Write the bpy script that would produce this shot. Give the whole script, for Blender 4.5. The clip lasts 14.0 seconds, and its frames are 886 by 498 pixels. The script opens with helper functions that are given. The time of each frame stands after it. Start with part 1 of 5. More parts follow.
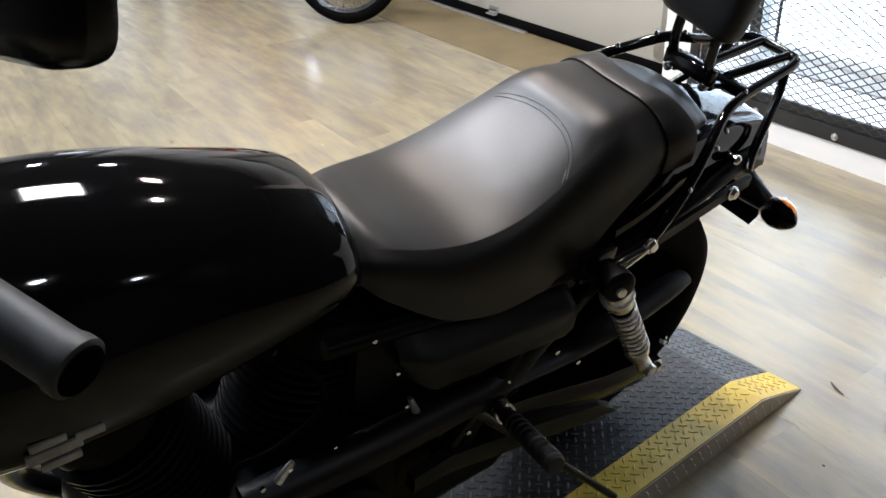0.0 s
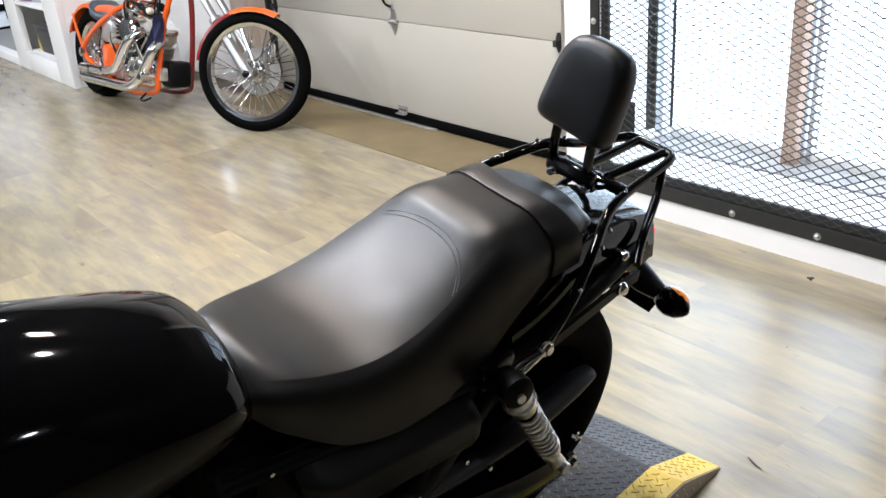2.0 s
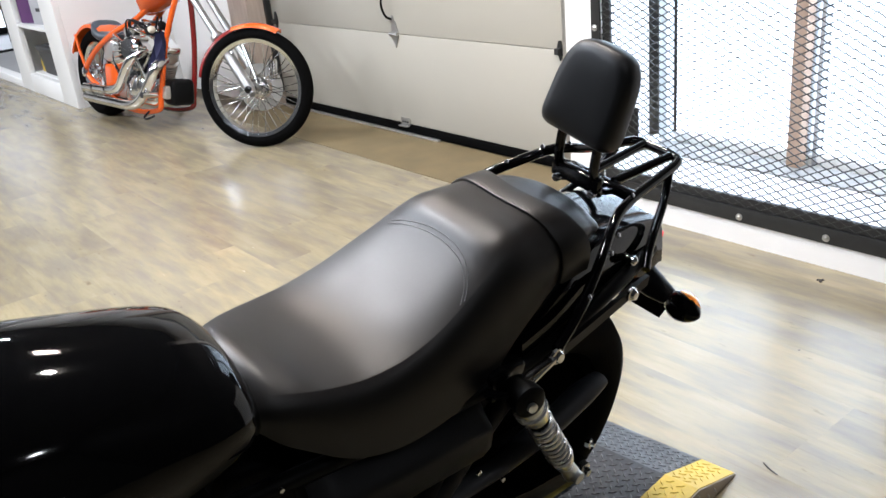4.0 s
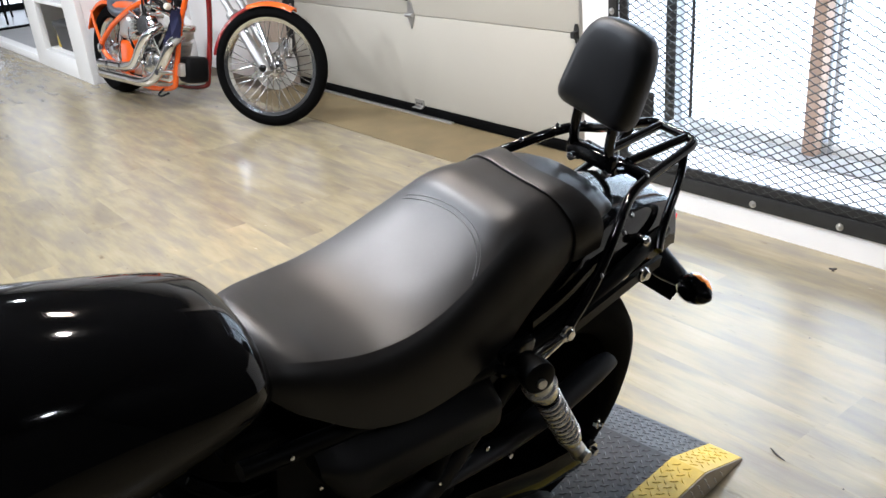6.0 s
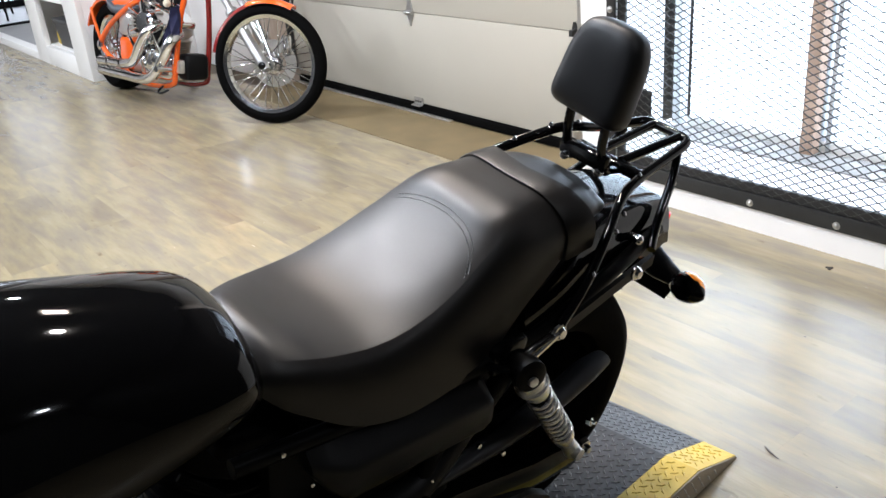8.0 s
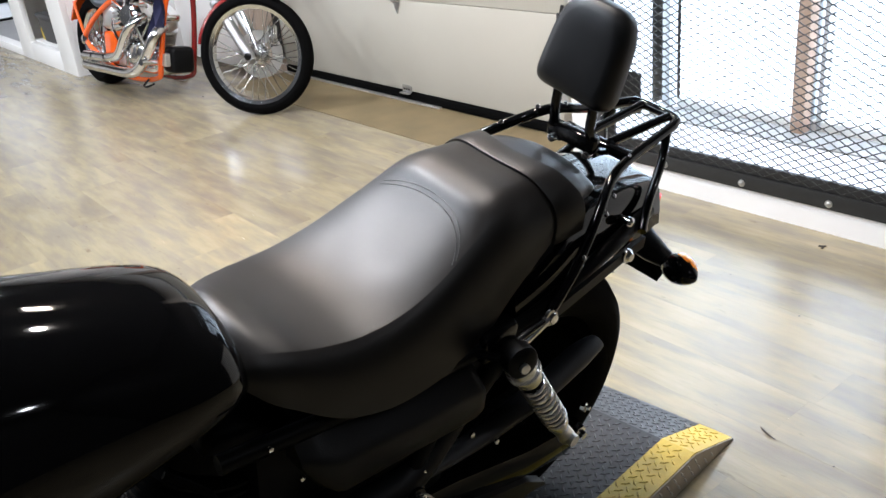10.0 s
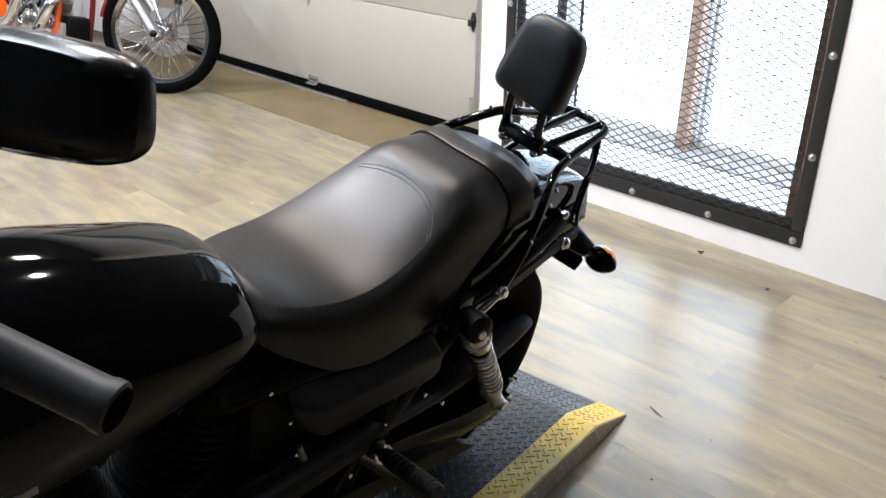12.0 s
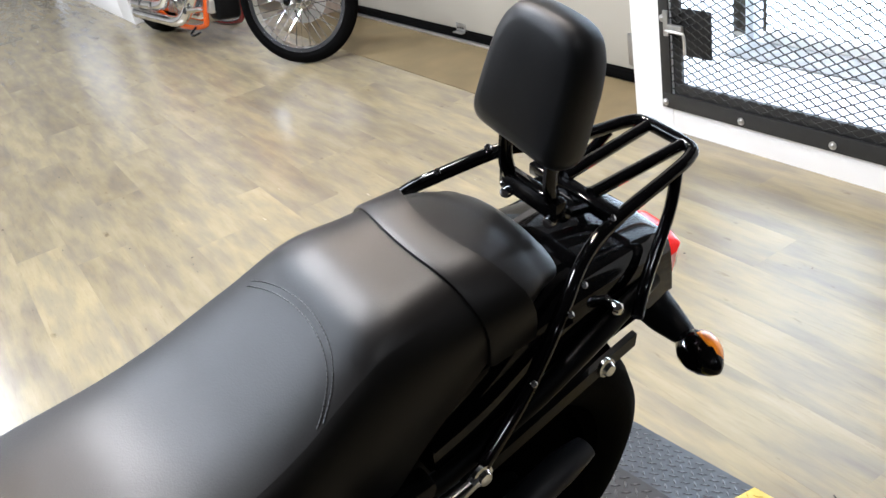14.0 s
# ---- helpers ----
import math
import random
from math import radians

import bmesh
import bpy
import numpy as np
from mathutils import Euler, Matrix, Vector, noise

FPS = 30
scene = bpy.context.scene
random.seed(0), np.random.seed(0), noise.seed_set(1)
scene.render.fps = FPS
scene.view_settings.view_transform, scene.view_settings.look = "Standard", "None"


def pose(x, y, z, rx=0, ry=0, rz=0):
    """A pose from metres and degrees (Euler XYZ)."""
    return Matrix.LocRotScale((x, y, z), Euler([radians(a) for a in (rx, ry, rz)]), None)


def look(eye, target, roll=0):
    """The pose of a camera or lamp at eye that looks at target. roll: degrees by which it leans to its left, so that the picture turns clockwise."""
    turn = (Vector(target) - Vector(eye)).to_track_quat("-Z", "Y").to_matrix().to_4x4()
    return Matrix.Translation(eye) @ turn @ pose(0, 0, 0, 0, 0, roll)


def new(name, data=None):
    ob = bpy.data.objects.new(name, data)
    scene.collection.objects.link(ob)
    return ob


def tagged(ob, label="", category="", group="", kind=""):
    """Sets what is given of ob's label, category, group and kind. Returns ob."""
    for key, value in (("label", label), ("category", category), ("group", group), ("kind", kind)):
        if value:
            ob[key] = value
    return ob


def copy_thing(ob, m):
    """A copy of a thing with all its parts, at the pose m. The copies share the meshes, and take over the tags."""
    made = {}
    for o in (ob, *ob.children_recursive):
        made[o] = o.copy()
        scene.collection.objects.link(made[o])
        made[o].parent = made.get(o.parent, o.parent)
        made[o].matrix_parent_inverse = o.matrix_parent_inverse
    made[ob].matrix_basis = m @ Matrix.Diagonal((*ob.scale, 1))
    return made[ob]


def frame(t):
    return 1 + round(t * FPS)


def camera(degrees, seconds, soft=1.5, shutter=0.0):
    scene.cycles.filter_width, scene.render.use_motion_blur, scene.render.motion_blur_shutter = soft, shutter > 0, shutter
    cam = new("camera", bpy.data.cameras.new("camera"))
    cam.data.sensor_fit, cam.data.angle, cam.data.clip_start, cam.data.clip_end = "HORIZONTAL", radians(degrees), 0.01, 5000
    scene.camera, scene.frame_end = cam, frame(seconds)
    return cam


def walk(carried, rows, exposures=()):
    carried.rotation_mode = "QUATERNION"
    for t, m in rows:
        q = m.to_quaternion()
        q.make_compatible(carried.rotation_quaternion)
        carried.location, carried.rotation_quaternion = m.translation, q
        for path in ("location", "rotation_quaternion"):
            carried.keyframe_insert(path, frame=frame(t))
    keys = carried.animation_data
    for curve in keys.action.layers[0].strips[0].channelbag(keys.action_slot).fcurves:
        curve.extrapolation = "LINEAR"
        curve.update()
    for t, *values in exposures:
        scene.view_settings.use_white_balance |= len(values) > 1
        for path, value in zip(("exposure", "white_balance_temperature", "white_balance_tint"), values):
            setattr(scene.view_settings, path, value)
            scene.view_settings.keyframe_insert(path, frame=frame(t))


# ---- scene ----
cam = camera(55.0, 14.0)
PATH = [
    (0, (1.967, -2.675, 1.292), (0.488, -1.752, 0.314), -2.5),
    (0.5, (1.99, -2.638, 1.309), (0.523, -1.627, 0.401), -5.4),
    (1, (2.007, -2.622, 1.344), (0.529, -1.502, 0.593), -5.1),
    (1.5, (2.008, -2.625, 1.34), (0.557, -1.495, 0.553), -4.5),
    (2, (1.998, -2.624, 1.331), (0.541, -1.514, 0.53), -4.6),
    (2.5, (1.981, -2.623, 1.322), (0.54, -1.514, 0.49), -4.2),
    (3, (1.982, -2.619, 1.322), (0.545, -1.495, 0.503), -4.9),
    (5.5, (1.996, -2.621, 1.321), (0.476, -1.543, 0.595), -7.3),
    (6, (1.992, -2.628, 1.31), (0.512, -1.549, 0.505), -5.2),
    (6.5, (1.995, -2.633, 1.317), (0.497, -1.576, 0.52), -4.7),
    (7, (1.999, -2.63, 1.315), (0.516, -1.559, 0.506), -4.3),
    (7.5, (2.002, -2.628, 1.318), (0.511, -1.559, 0.523), -4.4),
    (8, (2.003, -2.621, 1.313), (0.525, -1.546, 0.503), -5.1),
    (10.5, (1.983, -2.593, 1.3), (0.531, -1.502, 0.461), -6.9),
    (11, (1.964, -2.584, 1.325), (0.543, -1.431, 0.519), -8.4),
    (11.5, (1.978, -2.753, 1.34), (0.545, -1.638, 0.501), -6.6),
    (12, (2.012, -2.815, 1.348), (0.754, -1.517, 0.493), 0.7),
    (12.5, (1.999, -2.722, 1.35), (0.629, -1.566, 0.463), -7.2),
    (13, (1.977, -2.489, 1.337), (0.539, -1.417, 0.453), -3.2),
    (13.5, (1.934, -2.332, 1.341), (0.411, -1.35, 0.495), -7.0),
    (14, (1.789, -2.141, 1.311), (0.245, -1.331, 0.332), -11.7),
]
walk(cam, [(t, look(eye, target, roll)) for t, eye, target, roll in PATH], [(0, -0.15, 5780, 10), (1.0, -0.07, 5780, 10), (14, -0.07, 5780, 10)])

# ---- light ----
world = bpy.data.worlds.new("world")
scene.world = world
world.use_nodes = True
wn = world.node_tree.nodes
sky = wn.new("ShaderNodeTexSky")
sky.sky_type, sky.sun_disc = "NISHITA", False
sky.sun_elevation, sky.sun_rotation = radians(42), radians(20)
world.node_tree.links.new(sky.outputs[0], wn["Background"].inputs[0])
wn["Background"].inputs[1].default_value = 0.12


def area_lamp(name, place, target, w, h, power, colour, shape="RECTANGLE"):
    d = bpy.data.lights.new(name, "AREA")
    d.shape, d.size, d.size_y, d.energy, d.color = shape, w, h, power, colour
    o = new(name, d)
    o.matrix_world = look(place, target)
    return o


# daylight in the window opening, behind the glass
area_lamp("window_daylight", (0.2, 1.0, 1.06), (0.2, -2.0, 1.06), 2.6, 2.7, 168, (0.81, 0.92, 1.0))
# ceiling lamps: bulbs in open reflectors, all out of view, some added as fill
CEILING = 3.0
LAMPS = [(-2.1, -1.1, 27), (0.58, -1.05, 32), (2.95, -2.0, 6), (3.9, -0.6, 6), (-3.3, -1.7, 48), (-4.6, -4.6, 140), (-7.4, -4.6, 150), (-7.6, 1.4, 70), (-2.0, -3.6, 26), (-5.7, -3.1, 62)]  # x, y, watts


# ---- materials ----
def material(name, colour, rough=0.5, metal=0.0, spread=0.12, scale=8.0, bump=0.0, bump_scale=120.0, coat=0.0, stretch=(1, 1, 1), rough_spread=0.1, spec=0.5):
    """Principled surface with a slow mottling of colour and gloss and a fine relief."""
    m = bpy.data.materials.new(name)
    m.use_nodes = True
    nt = m.node_tree
    b = nt.nodes["Principled BSDF"]
    b.inputs["Roughness"].default_value, b.inputs["Metallic"].default_value = rough, metal
    b.inputs["Coat Weight"].default_value, b.inputs["Coat Roughness"].default_value = coat, 0.03
    b.inputs["Specular IOR Level"].default_value = spec
    co, mp = nt.nodes.new("ShaderNodeTexCoord"), nt.nodes.new("ShaderNodeMapping")
    mp.inputs["Scale"].default_value = stretch
    nt.links.new(co.outputs["Object"], mp.inputs["Vector"])
    n1 = nt.nodes.new("ShaderNodeTexNoise")
    n1.inputs["Scale"].default_value, n1.inputs["Detail"].default_value = scale, 6
    nt.links.new(mp.outputs[0], n1.inputs["Vector"])
    ramp = nt.nodes.new("ShaderNodeMix")
    ramp.data_type = "RGBA"
    dark = [max(0.0, c * (1 - spread)) for c in colour[:3]] + [1]
    light = [min(1.0, c * (1 + spread)) for c in colour[:3]] + [1]
    ramp.inputs["A"].default_value, ramp.inputs["B"].default_value = dark, light
    nt.links.new(n1.outputs["Fac"], ramp.inputs["Factor"])
    nt.links.new(ramp.outputs["Result"], b.inputs["Base Color"])
    rr = nt.nodes.new("ShaderNodeMapRange")
    rr.inputs["To Min"].default_value, rr.inputs["To Max"].default_value = max(0.02, rough * (1 - rough_spread)), min(1, rough * (1 + rough_spread))
    nt.links.new(n1.outputs["Fac"], rr.inputs["Value"])
    nt.links.new(rr.outputs[0], b.inputs["Roughness"])
    if bump:
        n2 = nt.nodes.new("ShaderNodeTexNoise")
        n2.inputs["Scale"].default_value, n2.inputs["Detail"].default_value = bump_scale, 4
        nt.links.new(mp.outputs[0], n2.inputs["Vector"])
        bp = nt.nodes.new("ShaderNodeBump")
        bp.inputs["Strength"].default_value, bp.inputs["Distance"].default_value = bump, 0.002
        nt.links.new(n2.outputs["Fac"], bp.inputs["Height"])
        nt.links.new(bp.outputs[0], b.inputs["Normal"])
    return m


def glow(name, colour, strength):
    m = bpy.data.materials.new(name)
    m.use_nodes = True
    b = m.node_tree.nodes["Principled BSDF"]
    b.inputs["Base Color"].default_value = (*colour, 1)
    b.inputs["Emission Color"].default_value, b.inputs["Emission Strength"].default_value = (*colour, 1), strength
    return m


GLOSS_BLACK = material("gloss_black_paint", (0.002, 0.002, 0.0022), 0.05, spread=0.2, spec=0.30)
SATIN_BLACK = material("satin_black_steel", (0.003, 0.003, 0.0032), 0.24, bump=0.05, spec=0.25)
MATT_BLACK = material("black_plastic", (0.0042, 0.0042, 0.0047), 0.45, bump=0.2, bump_scale=400, spec=0.13)
LEATHER = material("black_leather", (0.0048, 0.0040, 0.0034), 0.385, bump=0.09, bump_scale=520, spread=0.3, scale=14, rough_spread=0.2, spec=0.36)
PAD_VINYL = material("black_vinyl", (0.006, 0.006, 0.0064), 0.40, bump=0.10, bump_scale=700, spec=0.32)
RUBBER = material("tyre_rubber", (0.0032, 0.0032, 0.0032), 0.75, bump=0.3, bump_scale=200, spec=0.02)
CHROME = material("chrome", (0.75, 0.75, 0.76), 0.1, 1.0, spread=0.03, rough_spread=0.4)
ALUMINIUM = material("brushed_aluminium", (0.72, 0.71, 0.69), 0.34, 0.9, spread=0.08)
BRIGHT = material("bright_satin_chrome", (0.84, 0.84, 0.84), 0.15, 1.0, spread=0.04)
DARK_METAL = material("dark_cast_metal", (0.003, 0.003, 0.0032), 0.45, 0.0, bump=0.2, spec=0.06)
COVER_BLACK = material("black_cover_plastic", (0.005, 0.005, 0.0055), 0.45, bump=0.15, bump_scale=400, spec=0.24)
WHEEL_BLACK = material("dull_black_wheel_paint", (0.0022, 0.0022, 0.0022), 0.8, spec=0.0)
GUARD_GREY = material("grey_black_plastic", (0.022, 0.022, 0.025), 0.45, bump=0.2, bump_scale=400, spec=0.4)
FRAME_BLACK = material("black_frame_paint", (0.003, 0.003, 0.003), 0.4, bump=0.1, spec=0.08)
ORANGE = material("orange_paint", (0.72, 0.105, 0.008), 0.2, spread=0.1, coat=0.6)
DARK_RED = material("dark_red_gloss", (0.20, 0.010, 0.010), 0.25, coat=0.5)
WHITE_PAINT = material("white_wall_paint", (0.80, 0.79, 0.77), 0.55, spread=0.03, scale=3, bump=0.06, bump_scale=180)
DOOR_PAINT = material("cream_door_panel", (0.43, 0.41, 0.352), 0.42, spread=0.04, scale=2.0, bump=0.12, bump_scale=260)
FRAME_STEEL = material("dark_frame_steel", (0.024, 0.0245, 0.0245), 0.45, 0.3, spread=0.35, scale=22, bump=0.12)
MESH_STEEL = material("dark_mesh_steel", (0.05, 0.05, 0.049), 0.45, 0.4)
CONCRETE = material("worn_concrete", (0.165, 0.125, 0.062), 0.7, spread=0.4, scale=5.0, bump=0.3, bump_scale=90)
CEILING_PAINT = material("dark_ceiling", (0.025, 0.025, 0.027), 0.8, spread=0.2)
# Unseen walls are kept dark so that glossy black parts reflect little.
DARK_WALL = material("unseen_dark_wall", (0.022, 0.022, 0.023), 0.7, spread=0.1)


# ---- geometry helpers ----
def part(name, bm, mat, parent=None, label="", smooth=True):
    me = bpy.data.meshes.new(name)
    bm.normal_update()
    bm.to_mesh(me)
    bm.free()
    if smooth:
        for p in me.polygons:
            p.use_smooth = True
        me.set_sharp_from_angle(angle=radians(38))
    me.materials.append(mat)
    o = new(name, me)
    if parent is not None:
        o.parent = parent
    if label:
        tagged(o, label)
    return o


def thing(name, label, category, m=None, group="", kind=""):
    e = new(name)
    e.empty_display_size = 0.1
    if m is not None:
        e.matrix_world = m
    return tagged(e, label, category, group, kind)


def box_bm(x0, y0, z0, x1, y1, z1, bevel=0.0, bm=None, seg=2):
    b = bmesh.new()
    bmesh.ops.create_cube(b, size=1.0)
    for v in b.verts:
        v.co = Vector(((x0 + x1) / 2 + v.co.x * (x1 - x0), (y0 + y1) / 2 + v.co.y * (y1 - y0), (z0 + z1) / 2 + v.co.z * (z1 - z0)))
    if bevel:
        bmesh.ops.bevel(b, geom=list(b.edges), offset=bevel, segments=seg, profile=0.5, affect="EDGES")
    return join(bm, b)


def join(bm, b):
    if bm is None:
        return b
    me = bpy.data.meshes.new("temp")
    b.to_mesh(me)
    b.free()
    bm.from_mesh(me)
    bpy.data.meshes.remove(me)
    return bm


def moved(b, m):
    bmesh.ops.transform(b, matrix=m, verts=b.verts)
    return b


def smooth_path(points, steps=8):
    """Catmull-Rom through points."""
    p = [Vector(q) for q in points]
    if len(p) < 3:
        return p
    out = []
    for i in range(len(p) - 1):
        a, b, c, d = p[max(i - 1, 0)], p[i], p[i + 1], p[min(i + 2, len(p) - 1)]
        for k in range(steps):
            t = k / steps
            out.append(0.5 * (2 * b + (c - a) * t + (2 * a - 5 * b + 4 * c - d) * t * t + (3 * b - a - 3 * c + d) * t ** 3))
    return out + [p[-1]]


def tube_bm(points, radius, sides=12, closed=False, bm=None, flat=1.0, curved=True, steps=8):
    """A tube along a path. radius: one or a list from start to end; flat: its height over its width."""
    path = smooth_path(points, steps) if curved else [Vector(q) for q in points]
    b = bmesh.new()
    n = len(path)
    rings, side = [], None
    for i, p in enumerate(path):
        a, c = (path[i - 1], path[(i + 1) % n]) if closed else (path[max(i - 1, 0)], path[min(i + 1, n - 1)])
        way = (c - a).normalized()
        ref = side if side is not None else (Vector((0, 0, 1)) if abs(way.z) < 0.9 else Vector((1, 0, 0))).cross(way)
        side = (ref - way * ref.dot(way)).normalized()
        up = way.cross(side)
        r = radius
        if isinstance(radius, (list, tuple)):
            f = i / max(n - 1, 1) * (len(radius) - 1)
            k = min(int(f), len(radius) - 2)
            r = radius[k] * (1 - (f - k)) + radius[k + 1] * (f - k)
        rings.append([b.verts.new(p + r * (math.cos(t) * side + flat * math.sin(t) * up)) for t in [2 * math.pi * k / sides for k in range(sides)]])
    for i in range(n if closed else n - 1):
        r0, r1 = rings[i], rings[(i + 1) % n]
        for k in range(sides):
            b.faces.new((r0[k], r0[(k + 1) % sides], r1[(k + 1) % sides], r1[k]))
    if not closed:
        b.faces.new(rings[0][::-1])
        b.faces.new(rings[-1])
    bmesh.ops.recalc_face_normals(b, faces=b.faces)
    return join(bm, b)


def lathe_bm(profile, a=(0, 0, 0), way=(0, 0, 1), sides=24, bm=None):
    """A turned solid: rows of (distance along way, radius) from a."""
    b = bmesh.new()
    rings = [[b.verts.new((r * math.cos(2 * math.pi * k / sides), r * math.sin(2 * math.pi * k / sides), z)) for k in range(sides)] for z, r in profile]
    for r0, r1 in zip(rings, rings[1:]):
        for k in range(sides):
            b.faces.new((r0[k], r0[(k + 1) % sides], r1[(k + 1) % sides], r1[k]))
    if profile[0][1] > 1e-5:
        b.faces.new(rings[0][::-1])
    if profile[-1][1] > 1e-5:
        b.faces.new(rings[-1])
    bmesh.ops.remove_doubles(b, verts=b.verts, dist=1e-6)
    bmesh.ops.recalc_face_normals(b, faces=b.faces)
    moved(b, Matrix.Translation(a) @ Vector(way).to_track_quat("Z", "Y").to_matrix().to_4x4())
    return join(bm, b)


def ring_bm(profile, centre, axis, sides=48, bm=None):
    """A ring about axis: a closed profile of (radius, offset along axis)."""
    b = bmesh.new()
    rings = [[b.verts.new((r * math.cos(2 * math.pi * k / sides), r * math.sin(2 * math.pi * k / sides), z)) for r, z in profile] for k in range(sides)]
    n = len(profile)
    for k in range(sides):
        r0, r1 = rings[k], rings[(k + 1) % sides]
        for i in range(n):
            b.faces.new((r0[i], r0[(i + 1) % n], r1[(i + 1) % n], r1[i]))
    bmesh.ops.recalc_face_normals(b, faces=b.faces)
    moved(b, Matrix.Translation(centre) @ Vector(axis).to_track_quat("Z", "Y").to_matrix().to_4x4())
    return join(bm, b)


def curve_table(rows, n):
    """Rows of (u, values...) resampled smoothly to n + 1 rows."""
    us = np.array([r[0] for r in rows], float)
    vals = np.array([r[1:] for r in rows], float)
    slope = np.gradient(vals, us, axis=0)
    out = []
    for u in np.linspace(us[0], us[-1], n + 1):
        i = int(np.clip(np.searchsorted(us, u) - 1, 0, len(us) - 2))
        h = us[i + 1] - us[i]
        t = (u - us[i]) / h
        v = (2 * t ** 3 - 3 * t ** 2 + 1) * vals[i] + (t ** 3 - 2 * t ** 2 + t) * h * slope[i] + (-2 * t ** 3 + 3 * t ** 2) * vals[i + 1] + (t ** 3 - t ** 2) * h * slope[i + 1]
        out.append((u, *v))
    return out


def loft_bm(sections, cap=True, bm=None):
    """Skin over closed rings of equal length."""
    b = bmesh.new()
    rings = [[b.verts.new(p) for p in s] for s in sections]
    n = len(rings[0])
    for r0, r1 in zip(rings, rings[1:]):
        for k in range(n):
            b.faces.new((r0[k], r0[(k + 1) % n], r1[(k + 1) % n], r1[k]))
    if cap:
        b.faces.new(rings[0][::-1])
        b.faces.new(rings[-1])
    bmesh.ops.recalc_face_normals(b, faces=b.faces)
    return join(bm, b)


def wall(name, x0, y0, z0, x1, y1, z1, mat, label, bevel=0.0):
    return tagged(part(name, box_bm(x0, y0, z0, x1, y1, z1, bevel), mat, smooth=bevel > 0), label, "wall", kind="structure")

GLASS = bpy.data.materials.new("clear_glass")
GLASS.use_nodes = True
GLASS.node_tree.nodes["Principled BSDF"].inputs["Transmission Weight"].default_value = 1.0
GLASS.node_tree.nodes["Principled BSDF"].inputs["Roughness"].default_value = 0.02
GLASS.node_tree.nodes["Principled BSDF"].inputs["IOR"].default_value = 1.1
TAN_WOOD = material("tan_timber", (0.42, 0.28, 0.20), 0.55, spread=0.2, scale=6, stretch=(8, 8, 1), bump=0.15)
BROWN_POST = material("brown_timber", (0.40, 0.33, 0.275), 0.6, spread=0.25, scale=6, stretch=(8, 8, 1), bump=0.15)
GREY_ALU = material("grey_aluminium", (0.52, 0.53, 0.55), 0.4, 0.3, spread=0.1)
GREY_STRIP = material("grey_cement_strip", (0.33, 0.32, 0.31), 0.85, spread=0.45, scale=14, bump=0.3)
GALVANISED = material("galvanised_steel", (0.5, 0.5, 0.49), 0.38, 0.9, spread=0.2, scale=30)
YELLOW = material("worn_yellow_paint", (0.55, 0.40, 0.05), 0.42, spread=0.34, scale=26, bump=0.15)
PLATE = material("grey_diamond_plate", (0.055, 0.056, 0.060), 0.36, 0.5, spread=0.35, scale=16, bump=0.1)
# Plate edge brightened in its colour to stand in for side light.
PLATE_SIDE = material("brightened_plate_edge", (0.36, 0.32, 0.26), 0.5, 0.3, spread=0.3, scale=20)
AMBER = material("amber_lens", (0.85, 0.26, 0.01), 0.15, spread=0.08, coat=0.6)
RED_LENS = material("red_lens", (0.75, 0.02, 0.015), 0.12, spread=0.08, coat=0.6)
CREAM = material("cream_plastic", (0.62, 0.57, 0.46), 0.5)
CLOTH_BLUE = material("dark_blue_cloth", (0.008, 0.009, 0.045), 0.8, bump=0.3)
GREY_SEAT = material("dark_grey_vinyl", (0.05, 0.06, 0.075), 0.35, bump=0.1)
CARDBOARD = material("cardboard", (0.42, 0.29, 0.15), 0.8)
PURPLE = material("purple_print", (0.09, 0.02, 0.12), 0.4, spread=0.4, scale=18)
BOX_GREY = material("grey_print", (0.42, 0.42, 0.44), 0.5, spread=0.15)
CRATE = material("dark_grey_plastic", (0.045, 0.045, 0.047), 0.55, spread=0.25)
BROWN_VINYL = material("brown_seat_vinyl", (0.12, 0.07, 0.03), 0.5)
PALE_FLOOR = material("pale_concrete_floor", (0.55, 0.57, 0.6), 0.4, spread=0.12, scale=2)
GREY_FLOOR = material("grey_concrete", (0.33, 0.33, 0.33), 0.6, spread=0.2, scale=4)
BADGE_GREY = material("dull_pewter", (0.24, 0.235, 0.22), 0.4, 0.4, spread=0.6, scale=60)
GRIP_RUBBER = material("grip_rubber", (0.013, 0.0127, 0.0123), 0.5, bump=0.08, bump_scale=300, spec=0.3)
BULB = glow("lamp_bulb", (1.0, 0.93, 0.83), 30)

# ---- the room ----
SLAB = material("dark_underfloor", (0.10, 0.08, 0.055), 0.8)
floor = tagged(part("floor", box_bm(-14, -6, -0.12, 5.7, 6, -0.008), SLAB, smooth=False), "washed oak plank floor with a satin finish", "floor", kind="structure")
PIER = [(-0.497, 0.0), (-0.31, 0.0), (-0.31, 0.07), (-0.545, 0.60), (-0.60, 0.62), (-0.60, 0.34), (-0.497, 0.34)]
tagged(part("wall_window_pier", loft_bm([[(x, y, z) for x, y in PIER] for z in (0.0, CEILING)]), WHITE_PAINT, smooth=False), "white painted pier with a splayed side beside the garage door", "wall", kind="structure")
wall("wall_window_right", 0.99, 0.0, 0, 1.5, 0.2, 1.35, WHITE_PAINT, "white painted wall beside the mesh window")
# Upper wall is out of view, darkened to clear the tank of reflections.
wall("wall_window_upper", 0.99, 0.0, 1.35, 1.5, 0.2, CEILING, DARK_WALL, "unseen wall above the white wall, kept dark in the tank's reflections")
wall("wall_window_beyond", 1.5, 0.0, 0, 2.2, 0.2, 1.35, WHITE_PAINT, "white painted wall beside the mesh window")
